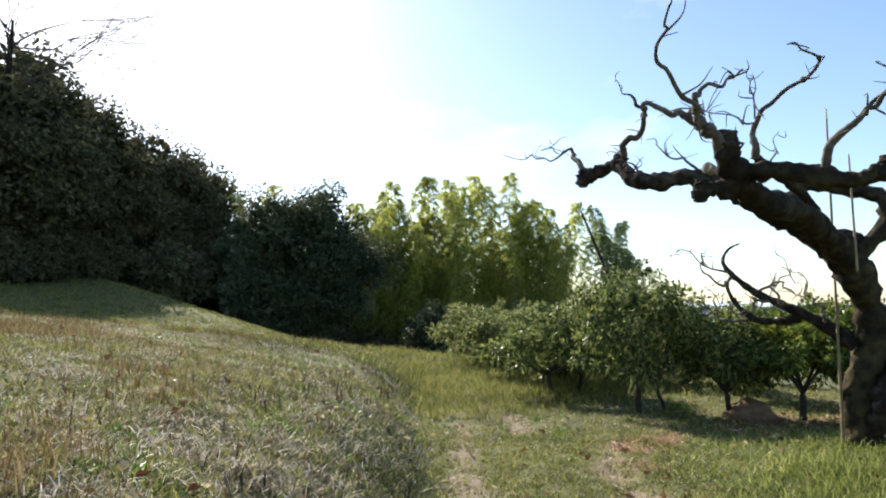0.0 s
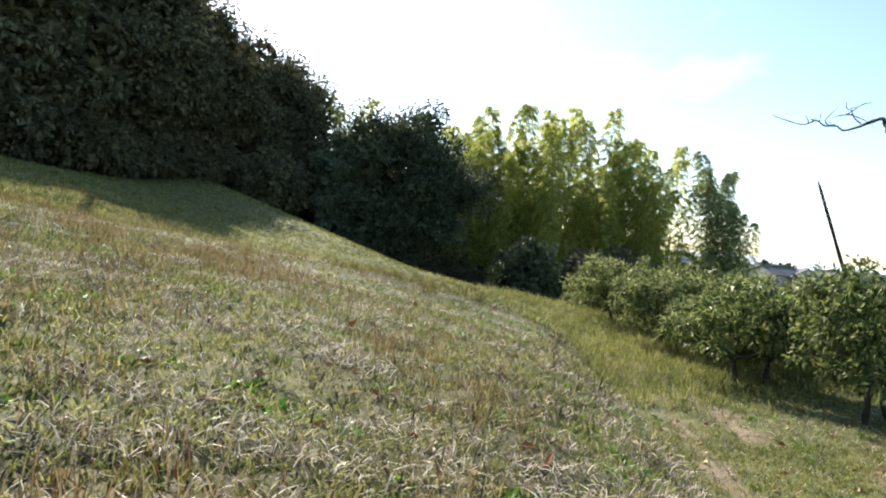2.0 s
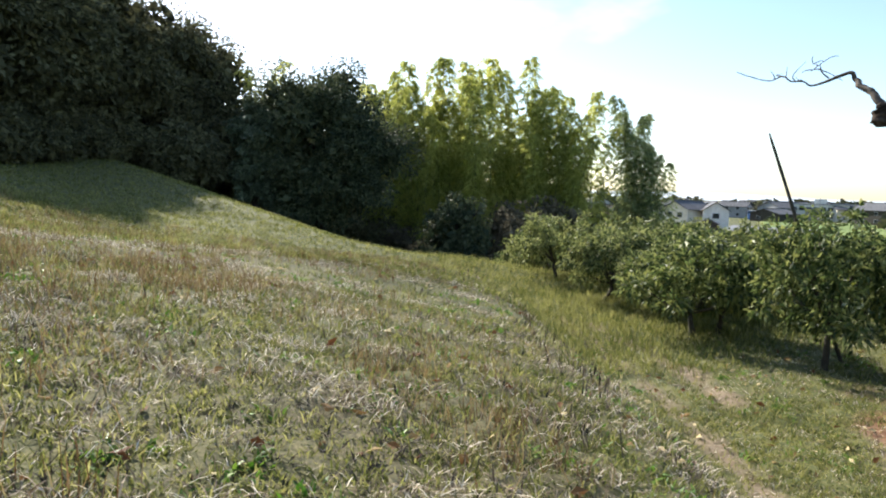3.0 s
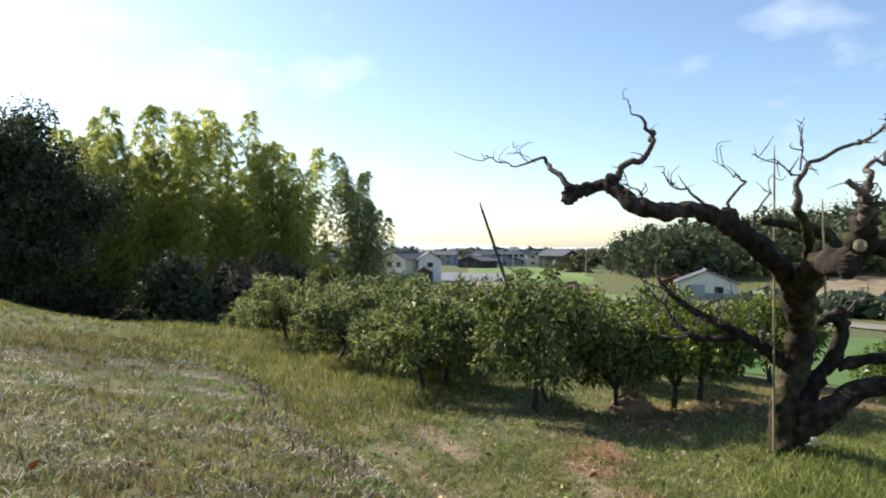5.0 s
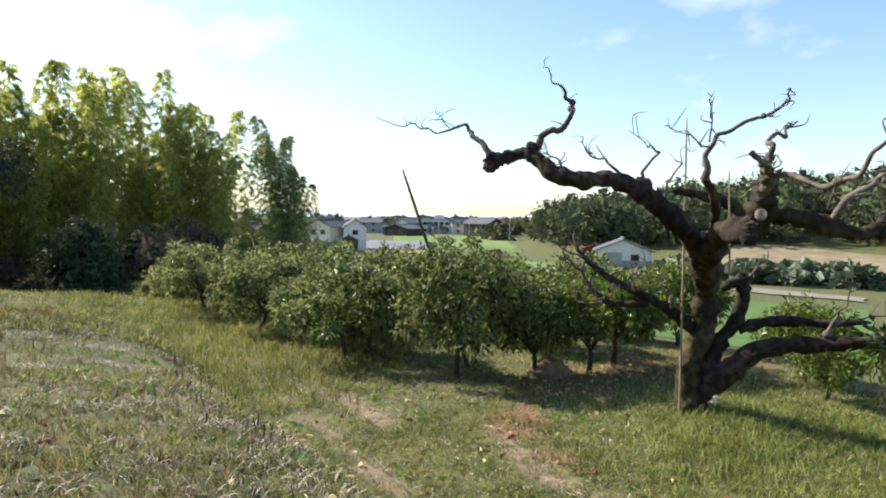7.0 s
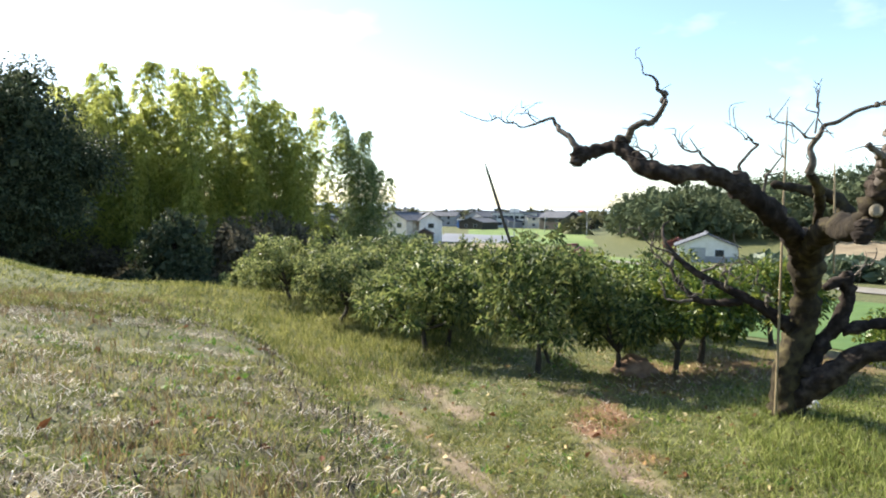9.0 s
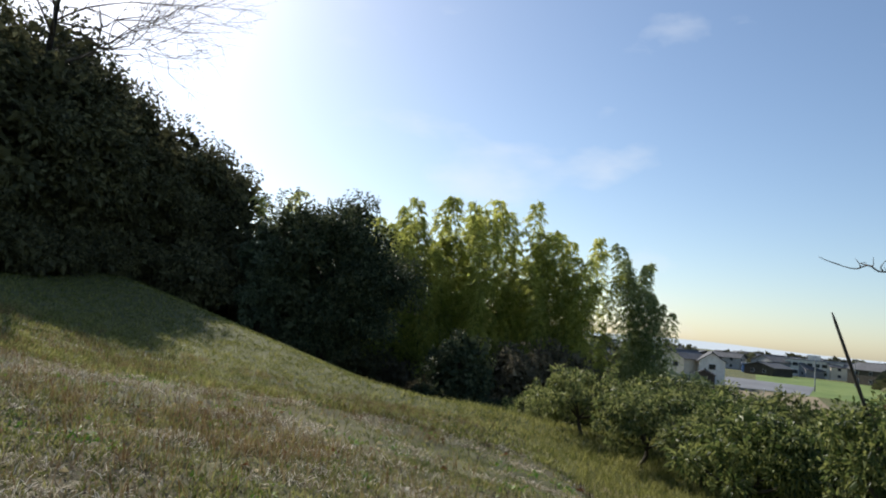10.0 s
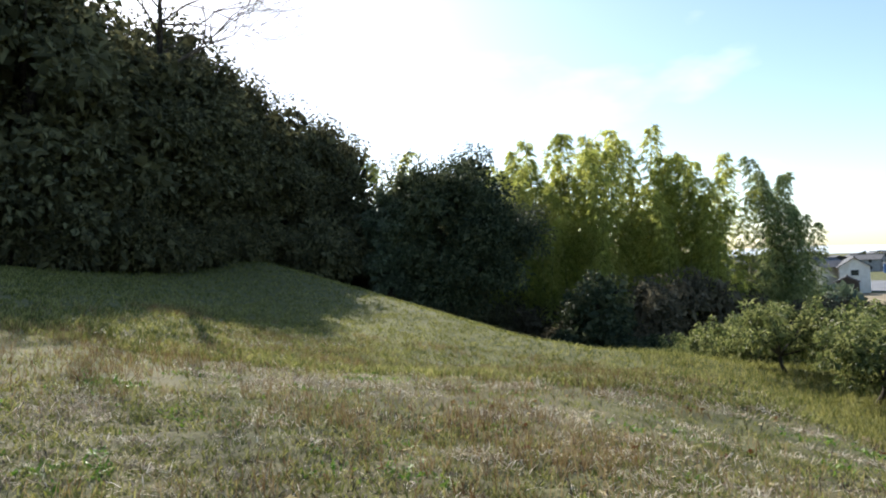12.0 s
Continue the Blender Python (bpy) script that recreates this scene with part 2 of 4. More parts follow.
def far_hill(x, y):
    """A wooded hill beyond the barn, rising to the right."""
    b, d = np.degrees(np.arctan2(x + 3.1, y - 2)), np.hypot(x + 3.1, y - 2)
    return 10.5 * sstep(37.5, 60, b) ** .6 * (1 - sstep(95, 120, b)) * np.exp(-((d - 205) / 42) ** 2)


def height(x, y):
    """Height of the ground: a path, a grassy bank beside it, a hollow and a plain below."""
    x, y = np.asarray(x, float), np.asarray(y, float)
    s = toe(y) + .08 * np.sin(y * .9) - x
    bank = sum(np.interp(s + d, BANK_S, BANK_Z) for d in (-.12, 0, .12)) / 3
    z = -.45 + bank * (1 - .35 * sstep(40, 90, y))
    # a straight terrace edge runs down from the wood; the ground falls away beyond it
    along, beyond = ((x + 23.5) * .656 - (y - 46) * .754) / 30.5, (x + 23.5) * .754 + (y - 46) * .656
    edge_z = 3.8 - 3.9 * np.clip(along, -.6, 1.05)
    pull = np.exp(-(np.minimum(beyond, 0) / 9) ** 2) * (1 - sstep(.95, 1.2, along)) * (1 - sstep(8, 25, beyond)) * sstep(-1.2, -.3, along)
    z = z + pull * (edge_z - z)
    u = np.maximum(.5 * x + .8 * (y - 28), x + .5 * y - 19)
    k = sstep(.75, 1.15, along)
    u = k * u + (1 - k) * (beyond * 1.15 - 2)
    z = z - 5.4 * (1 - np.exp(-np.maximum(u + 2, 0) ** 1.25 / 26))
    z = z + .22 * np.exp(-((x - 5.6) / 1.6) ** 2 - ((y - 8.2) / 1.5) ** 2)
    z = z + .16 * np.exp(-((x + .6) / 2.2) ** 2 - ((y - 25) / 2.5) ** 2)
    near = np.exp(-(np.hypot(x, y - 10) / 30) ** 2)
    z = z + (waves(x, y) * .035 + waves(x * 2.3 + 5, y * 2.1) * .022) * near
    return z + far_hill(x, y)


def track(x, y, pts):
    """Distance to a polyline."""
    d = np.full(np.shape(x), 99.0)
    for (ax, ay), (bx, by) in zip(pts[:-1], pts[1:]):
        t = np.clip(((x - ax) * (bx - ax) + (y - ay) * (by - ay)) / ((bx - ax) ** 2 + (by - ay) ** 2), 0, 1)
        d = np.minimum(d, np.hypot(x - ax - t * (bx - ax), y - ay - t * (by - ay)))
    return d


TRACK_A = [(.35, -6), (.3, 3), (.25, 7), (.25, 9.5), (.3, 12), (.0, 17)]
TRACK_B = [(2.6, -4), (2.5, 4.5), (2.2, 6), (1.95, 7.4), (1.95, 8.4), (2.5, 9.6)]
TRACK_C = [(1.3, 10.8), (1.0, 13.8), (.6, 16)]
RED_PATCH = [(2.5, 9.2), (2.9, 9.9), (3.7, 10.5)]


def masks(x, y):
    w = waves(x * 1.7 + 3, y * 1.9)
    dirt = np.clip(1.1 - track(x, y, TRACK_A) / .22 + w * 1.0, 0, 1) * .7
    dirt = np.maximum(dirt, np.clip(1.0 - track(x, y, TRACK_B) / .3 + w * 1.2, 0, 1) * .85)
    dirt = np.maximum(dirt, np.clip(1.0 - track(x, y, TRACK_C) / .3 + w * 1.2, 0, 1) * .7)
    red = np.clip(1.0 - track(x, y, RED_PATCH) / .55 + w * 2.0, 0, 1)
    red = np.maximum(red, .6 * np.clip(1.4 - track(x, y, [(5, 11.3), (8, 11.6), (11, 11)]) / .9 + w, 0, 1))
    s = toe(y) - x
    dry = sstep(-.1, .4, s) * (1 - sstep(9, 22, s)) * (.62 + .38 * np.clip(waves(x * .8, y * .8 + 2) * 2, -1, 1)) * (1 - sstep(13, 22, y))
    return np.clip(dirt, 0, 1), np.clip(red, 0, 1) * .95, np.clip(dry, 0, 1) * .6


def ground_material():
    m = material("meadow_ground", [(.03, .034, .01), (.09, .098, .028), (.2, .18, .07)], 20.0, .95, 1.0, detail=10)
    n, l = m.node_tree.nodes, m.node_tree.links
    b = n["Principled BSDF"]
    last = b.inputs["Base Color"].links[0].from_socket
    for name, c0, c1, sc in (("dry", (.045, .032, .018), (.2, .15, .085), 55), ("dirt", (.18, .115, .075), (.37, .27, .19), 9), ("red", (.13, .06, .03), (.27, .14, .07), 14)):
        at = n.new("ShaderNodeAttribute")
        at.attribute_name = name
        t = n.new("ShaderNodeTexNoise")
        t.inputs["Scale"].default_value, t.inputs["Detail"].default_value = sc, 6
        g = n.new("ShaderNodeNewGeometry")
        l.new(g.outputs["Position"], t.inputs["Vector"])
        r = n.new("ShaderNodeValToRGB")
        r.color_ramp.elements[0].color, r.color_ramp.elements[1].color = (*c0, 1), (*c1, 1)
        r.color_ramp.elements[0].position, r.color_ramp.elements[1].position = .35, .65
        l.new(t.outputs["Fac"], r.inputs["Fac"])
        mx = n.new("ShaderNodeMix")
        mx.data_type = "RGBA"
        l.new(at.outputs["Fac"], mx.inputs["Factor"])
        l.new(last, mx.inputs["A"])
        l.new(r.outputs["Color"], mx.inputs["B"])
        last = mx.outputs["Result"]
    l.new(last, b.inputs["Base Color"])
    return m


def axis(lo, hi, fine, step, grow):
    mid = np.arange(fine[0], fine[1] + step / 2, step)
    a, s, left = fine[0], step, []
    while a > lo:
        s *= grow
        a -= s
        left.append(a)
    a, s, right = fine[1], step, []
    while a < hi:
        s *= grow
        a += s
        right.append(a)
    return np.concatenate([left[::-1], mid, right])


def build_ground():
    gx, gy = axis(-4000, 4000, (-9, 9), .13, 1.07), axis(-3000, 4500, (2, 22), .13, 1.06)
    X, Y = np.meshgrid(gx, gy)
    Z = height(X, Y)
    rough = rng.normal(size=Z.shape) * .016 * np.exp(-(np.hypot(X, Y - 10) / 16) ** 2)
    Z = Z + rough
    ny, nx = X.shape
    i, j = np.meshgrid(np.arange(ny - 1), np.arange(nx - 1), indexing="ij")
    f = np.stack([i * nx + j, i * nx + j + 1, (i + 1) * nx + j + 1, (i + 1) * nx + j], -1).reshape(-1, 4)
    me = mesh_np("ground", np.stack([X, Y, Z], -1).reshape(-1, 3), f, ground_material(), True)
    for name, v in zip(("dirt", "red", "dry"), masks(X, Y)):
        at = me.attributes.new(name, "FLOAT", "POINT")
        at.data.foreach_set("value", v.ravel().astype(np.float32))
    tagged(new("ground", me), "grassy hillside ground with a bank and worn dirt tracks", "ground", kind="structure")


build_ground()


def H(x, y):
    return float(height(x, y))


def patch(name, pts, mat, label, lift=.06, n=14):
    """A field or road laid on the ground: four corners, following its height."""
    a, b, c, d = [np.array(p, float) for p in pts]
    s, t = np.meshgrid(np.linspace(0, 1, n), np.linspace(0, 1, n))
    P = (1 - s)[..., None] * ((1 - t)[..., None] * a + t[..., None] * d) + s[..., None] * ((1 - t)[..., None] * b + t[..., None] * c)
    P = P + (waves(P[..., 0] * .3, P[..., 1] * .3) * 1.2)[..., None] * np.array([.6, .8]) * ((s > 0) & (s < 1) | (t > 0) & (t < 1))[..., None]
    Z = height(P[..., 0], P[..., 1]) + lift
    v = np.concatenate([P, Z[..., None]], -1).reshape(-1, 3)
    i, j = np.meshgrid(np.arange(n - 1), np.arange(n - 1), indexing="ij")
    f = np.stack([i * n + j, i * n + j + 1, (i + 1) * n + j + 1, (i + 1) * n + j], -1).reshape(-1, 4)
    return tagged(new(name, mesh_np(name, v, f, mat, True)), label, "ground", kind="structure")


# ---- fields, lanes and lots on the plain ----
def bearing(deg, d):
    """A place d metres off, deg to the right of +y, seen from the top of the bank."""
    return (-3.1 + d * math.sin(radians(deg)), 2.0 + d * math.cos(radians(deg)))


patch("field", [bearing(18, 105), bearing(33, 105), bearing(31, 165), bearing(18, 160)], M_FIELD_TAN, "dry reddish-tan fallow field on the plain")
patch("field", [bearing(33.4, 96), bearing(48, 82), bearing(47, 112), bearing(36, 135)], M_FIELD_GREEN, "green mown field on the plain")
patch("field", [bearing(44, 50), bearing(66, 46), bearing(64, 76), bearing(48, 78)], M_FIELD_LUSH, "bright green crop field below the orchard")
patch("field", [bearing(52, 118), bearing(70, 100), bearing(68, 150), bearing(54, 165)], M_FIELD_TAN, "terraced tan stubble field at the foot of a wooded hill")
patch("field", [bearing(27, 170), bearing(38, 160), bearing(37, 290), bearing(27, 300)], M_FIELD_GREEN, "flat green field in front of the town")
patch("car_park", [bearing(23.5, 168), bearing(30.5, 168), bearing(31, 215), bearing(25, 225)], M_ASPH, "grey paved yard beside houses", .12)
patch("lane", [bearing(38, 112), bearing(48, 104), bearing(48, 109), bearing(39, 117)], M_LANE, "pale gravel farm lane across the fields", .14)
patch("lane", [bearing(48, 92), bearing(64, 82), bearing(64, 87), bearing(48, 98)], M_LANE, "pale gravel farm lane beside crop fields", .14)


# ---- trees ----
def blob_points(n, blobs, r, shell=.55):
    """Points and outward ways in the outer part of lumpy blobs (x, y, z, rx, ry, rz)."""
    blobs = np.asarray(blobs, float)
    w = blobs[:, 3] * blobs[:, 5] + .01
    k = r.choice(len(blobs), n, p=w / w.sum())
    d = unit(r.normal(size=(n, 3)))
    rad = r.uniform(shell ** 3, 1, n) ** (1 / 3)
    lump = 1 + .16 * np.sin(d[:, 0] * 5 + k) * np.sin(d[:, 1] * 6 + 2 * k) + .14 * np.sin(d[:, 2] * 7 + d[:, 0] * 4 + k)
    return blobs[k, :3] + d * blobs[k, 3:] * (rad * lump)[:, None], d


def lumps(n, c, rad, size, r, low=-.6):
    """Small lumps over the surface of an ellipsoid, for an uneven crown."""
    d = unit(r.normal(size=(n * 3, 3)))
    d = d[d[:, 2] > low][:n]
    p = np.asarray(c) + d * np.asarray(rad) * r.uniform(.55, .95, (len(d), 1))
    s = size * r.uniform(.6, 1.3, (len(d), 1))
    return np.hstack([p, s, s, s * .8])


def citrus_tree(h, w, mat, seed, n=3000, label="leafy evergreen citrus tree in the orchard"):
    r = np.random.default_rng(seed)
    ob = new("citrus_tree")
    th = h * .24
    top = np.array([r.normal() * .05, r.normal() * .05, th])
    pieces = [tube([(0, 0, -.12, .1), (.02, .01, .05, .075), (top[0] * .6, top[1], th * .6, .055), (*top, .05)], 8, 3, .15, seed)]
    ends = []
    for i in range(7):
        a = i * 2.4 + r.uniform(-.4, .4)
        e = np.array([math.cos(a) * w * r.uniform(.25, .4), math.sin(a) * w * r.uniform(.25, .4), h * r.uniform(.5, .85)])
        m = (top + e) / 2 + r.normal(size=3) * .08
        pieces.append(tube([(*top, .042), (*m, .028), (*e, .012)], 6, 3, .15, seed + i))
        ends.append(e)
    part("trunk", mesh_np("trunk", *join(pieces[:1]), M_CITRUS_BARK, True), ob)
    for p in pieces[1:]:
        part("limb", mesh_np("limb", *p, M_CITRUS_BARK, True), ob)
    b = lumps(44, (0, 0, h * .57), (w * .48, w * .48, h * .43), h * .12, r, -.82)
    b[:, :2] *= r.uniform(.8, 1.22, (len(b), 1))
    shoots = lumps(16, (0, 0, h * .6), (w * .58, w * .58, h * .5), h * .05, r, -.3)
    shoots[:, 5] *= 2.2
    b = np.vstack([b, shoots])
    b = np.vstack([b, [[*e, .25, .25, .22] for e in ends]])
    p, d = blob_points(int(n * .82), b, r, .35)
    way = d * .8 + r.normal(size=d.shape) * .5 + np.array([0, 0, -.15])
    q, e = blob_points(n // 28, b * np.array([1, 1, 1, .7, .7, .7]), r, 0)
    v, f = join([leaves(p, way, .15, .058, r), leaves((q - [0, 0, h * .55]) * .85 + [0, 0, h * .55], e + r.normal(size=e.shape), .24, .14, r)])
    part("crown", mesh_np("crown", v, f, mat), ob, "glossy green leaves")
    return tagged(ob, label, "tree", "orchard citrus trees")


def broad_tree(h, w, mat, seed, n=4200, leaf=.42, base=.12, name="forest_tree", label="dark dense evergreen forest tree", group="forest trees"):
    r = np.random.default_rng(seed)
    ob = new(name)
    pieces = [tube([(0, 0, -.6, .035 * h), (r.normal() * .2, r.normal() * .2, h * .3, .024 * h), (r.normal() * .4, r.normal() * .4, h * .75, .01 * h)], 8, 3, .1, seed)]
    part("trunk", mesh_np("trunk", *join(pieces), M_BARK, True), ob)
    limbs = []
    for i in range(6):
        a = i * 2.4
        limbs.append(tube([(0, 0, h * (.2 + .07 * i), .012 * h), (math.cos(a) * w * .2, math.sin(a) * w * .2, h * (.32 + .07 * i), .008 * h), (math.cos(a) * w * .38, math.sin(a) * w * .38, h * (.4 + .08 * i), .003 * h)], 5, 2, .1, seed + i))
    for p in limbs:
        part("limb", mesh_np("limb", *p, M_BARK, True), ob)
    c = h * (1 + base) / 2
    b = lumps(80, (0, 0, c), (w * .5, w * .5, h * (1 - base) / 2), w * .145, r, -.95)
    p, d = blob_points(n, b, r, .3)
    way = d * .7 + r.normal(size=d.shape) * .6 + np.array([0, 0, -.2])
    q, e = blob_points(n // 5, b * np.array([1, 1, 1, .8, .8, .8]), r, 0)
    q = (q - [0, 0, c]) * .84 + [0, 0, c]
    v, f = join([leaves(p, way, leaf, leaf * .62, r), leaves(q, e + r.normal(size=e.shape), leaf * 2.6, leaf * 2.0, r)])
    part("crown", mesh_np("crown", v, f, mat), ob)
    return tagged(ob, label, "tree", group)


def place(x, y, turn=0.0, scale=1.0, dz=0.0, stretch=1.0):
    return pose(x, y, H(x, y) + dz, 0, 0, turn) @ Matrix.Diagonal((scale, scale, scale * stretch, 1))


def plant(kinds, spots):
    """Set each kind's first spot with the thing itself and the rest with copies."""
    first = {}
    for k, m in spots:
        if k in first:
            copy_thing(kinds[k], m)
        first.setdefault(k, m)
    for k, m in first.items():
        kinds[k].matrix_world = m


# the wood on the hillside, with undergrowth along its edge
rf = np.random.default_rng(21)
woods = [broad_tree(12, 9, M_LEAF_FOREST, 31 + i, 11500, .3, .02) for i in range(4)]
spots = []
for x, y, s in [(-28, 43.5, 1.2), (-28.5, 38.8, 1.12), (-31.5, 34.5, 1.35), (-36, 30.5, 1.3), (-40, 25, 1.3), (-46, 22, 1.3), (-53, 18, 1.3), (-30.5, 46.5, 1.1), (-32.5, 40, 1.15), (-36, 36, 1.2), (-43, 33, 1.25), (-50, 30, 1.3), (-58, 26, 1.3),
                (-27, 51, 1.14), (-32, 49, 1.3), (-25.5, 57, 1.14), (-30, 58, 1.25), (-23.5, 63, 1.12), (-20.5, 69, .95), (-27, 68, 1.0), (-14, 74, 1.15), (-8.5, 76, 1.15), (-18, 80, 1.15), (-10, 88, 1.0), (-3, 80, 1.0), (2, 82, .95), (7, 83, .9), (11.5, 82, .75),
                (-60, 10, 1.2), (-64, 0, 1.2), (-63, -12, 1.2), (-42, 44, 1.3), (-54, 40, 1.3), (-37, 54, 1.3)]:
    spots.append((int(rf.integers(4)), place(x, y, rf.uniform(0, 360), s * rf.uniform(.93, 1.07), -.3, rf.uniform(.95, 1.1))))
plant(woods, spots)
edge = [broad_tree(4.5, 6, M_LEAF_FOREST, 90 + i, 4200, .26, -.05, "bush", "dark dense undergrowth bush at the wood's edge", "undergrowth") for i in range(2)]
spots = [(0, place(-25.3, 52, 20, 1.0, -.9)), (0, place(-24.9, 47.2, 20, .55, -.4)), (1, place(-25.6, 48.8, 60, .9, -.3)), (0, place(-26.3, 45, 0, .9, -.3)), (1, place(-26.2, 41.2, 40, .85, -.3)), (0, place(-27, 38.2, 100, .95, -.3))]
spots += [(i % 2, place(-28.6 - 3.1 * i + rf.normal() * .4, 35.8 - 1.8 * i + rf.normal() * .5, i * 77, rf.uniform(.85, 1.15), -.3)) for i in range(12)]
spots += [(i % 2, place(-21.4 - .3 * i, 52 + 4.0 * i, i * 50, rf.uniform(1.0, 1.4), -.3)) for i in range(6)]
spots += [(i % 2, place(-18 + 3.4 * i, 69 + .8 * i, i * 50, rf.uniform(1.0, 1.4), -.3)) for i in range(6)]
spots += [(i % 2, place(-7 + 2.9 * i, 82 + rf.uniform(-1, 1), i * 63, rf.uniform(1.3, 1.7), -.3)) for i in range(11)]
plant(edge, spots)



def bare_tree(x, y, h, seed):
    """A leafless tree: limbs that fork again and again."""
    r = np.random.default_rng(seed)
    ob = new("bare_tree")
    part("trunk", mesh_np("trunk", *tube([(0, 0, -.4, .26), (.2, .1, h * .35, .2), (.5, 0, h * .62, .14)], 8, 3, .08, seed), M_BARK, True), ob)

    def grow(p, w, ln, rad, depth, out):
        q = p + w * ln * .5 + r.normal(size=3) * ln * .06
        e = p + w * ln + r.normal(size=3) * ln * .08
        out.append(tube([(*p, rad), (*q, rad * .8), (*e, rad * .6)], 5, 2, 0, depth))
        if depth:
            for k in range(3):
                grow(e if k < 2 else q, unit(w + r.normal(size=3) * .42 + np.array([.1, 0, .08])), ln * r.uniform(.6, .8), rad * .58, depth - 1, out)

    for k in range(9):
        a = k * 2.4
        out = []
        z = h * (.45 + .035 * (k % 5))
        grow(np.array([.4, .05, z]), unit(np.array([math.cos(a) + .45, math.sin(a) - .1, r.uniform(.15, .7)])), h * .17, .07, 4, out)
        part("branch", mesh_np("branch", *join(out), M_TWIG, True), ob)
    ob.matrix_world = place(x, y)
    tagged(ob, "tall leafless tree with fine spreading branches above the wood", "tree")


bare_tree(-28.0, 41.2, 27, 4)

big = broad_tree(16.6, 15.0, M_LEAF_BUSH, 77, 44000, .3, .0, "broadleaf_tree", "large rounded dark evergreen tree below the bank")
big.matrix_world = place(-11.8, 57, 40, .88, -.4)
# added crown: paler leaves paint the sunlit left flank of the round tree
pale = broad_tree(10.5, 4.6, M_LEAF_GREY, 78, 11000, .25, .0, "broadleaf_tree", "paler grey-green crown added as the round evergreen tree's sunlit left flank")
pale.matrix_world = place(-16.4, 54.4, 10, .95, -.4)

shrub = broad_tree(7.2, 5.0, M_LEAF_BUSH, 80, 5200, .28, .0, "shrub", "dark grey-green conical shrub at the foot of the bank", "scrub")
plant([shrub], [(0, place(-.6, 54.6, 0, 1.08, -.4, 1.08)), (0, place(-3.2, 52.5, 70, .5, -.3, .8)), (0, place(1.4, 51.5, 130, .55, -.3, .8)), (0, place(3.0, 53.5, 200, .6, -.3, .8))])
scrub = [broad_tree(5, 5, M_LEAF_BROWN, 81, 2800, .26, .0, "shrub", "brown tangled leafless-looking scrub", "scrub"), broad_tree(5, 5.5, M_LEAF_BROWN, 82, 2800, .26, .0, "shrub", "olive-brown scrub below the bamboo", "scrub")]
plant(scrub, [(0, place(4.2, 58.5, 0, 1.15, -.2, 1.3)), (0, place(8.0, 60, 80, 1.2, -.2, 1.35)), (0, place(13, 62, 160, 1.05, -.2, 1.1)), (1, place(2, 57, 0, .75)), (1, place(-2.5, 58, 60, .8)), (1, place(7, 60, 120, .8)),
              (1, place(12, 61, 200, .9)), (0, place(18, 66, 250, .95)), (1, place(17, 61, 300, .85)), (1, place(22, 62, 30, .95)), (1, place(21, 67, 90, 1.0)), (0, place(12, 54, 20, .6)), (1, place(-6, 70, 20, .9)), (1, place(26, 60, 45, .7))])


def bamboo(h, seed, mat, label, low=.18):
    """A culm that nods over at its tip, with tiers of arching branches and hanging leaves."""
    r = np.random.default_rng(seed)
    ob = new("bamboo")
    a = r.uniform(0, 6.28)
    lean = h * r.uniform(.05, .16)
    t = np.linspace(0, 1, 14)
    px, py, pz = np.cos(a) * lean * t ** 3, np.sin(a) * lean * t ** 3, h * (t - .07 * t ** 6)
    path = np.stack([px, py, pz, .05 * (1 - t) + .007], 1)
    part("culm", mesh_np("culm", *tube(path, 6, 2, 0, seed), M_BAMBOO_CULM, True), ob)
    P, W, L = [], [], 30
    for k in range(84):
        u = low + (1 - low) * (k + r.uniform(0, 1)) / 84
        c = np.array([np.interp(u, t, px), np.interp(u, t, py), np.interp(u, t, pz)])
        b = k * 2.4 + r.uniform(-.6, .6)
        ln = (.3 + 1.75 * (1 - u) ** .7 * min(1, .45 + 2 * (u - low))) * r.uniform(.6, 1.2)
        q = np.sort(r.uniform(.08, 1, L))
        out = np.stack([np.cos(b) * ln * q, np.sin(b) * ln * q, ln * (.75 * q - 1.0 * q ** 2.1)], 1)
        P.append(c + out + r.normal(size=out.shape) * [.07, .07, .05])
        W.append(np.stack([np.cos(b) * np.ones(L), np.sin(b) * np.ones(L), -.5 - .5 * q], 1) + r.normal(size=out.shape) * .45)
    tip = np.array([px[-1], py[-1], pz[-1]])
    q = np.linspace(0, 1, 40)[:, None]
    P.append(tip + q * np.array([np.cos(a) * .9, np.sin(a) * .9, .1]) - q ** 2 * [0, 0, .55] + r.normal(size=(40, 3)) * .06)
    W.append(np.array([np.cos(a) * .6, np.sin(a) * .6, -.7]) + r.normal(size=(40, 3)) * .4)
    v, f = leaves(np.vstack(P), np.vstack(W), .34, .07, r, .12, .2)
    part("foliage", mesh_np("foliage", v, f, mat), ob, "drooping feathery leaf sprays")
    return tagged(ob, label, "bamboo", "bamboo grove")


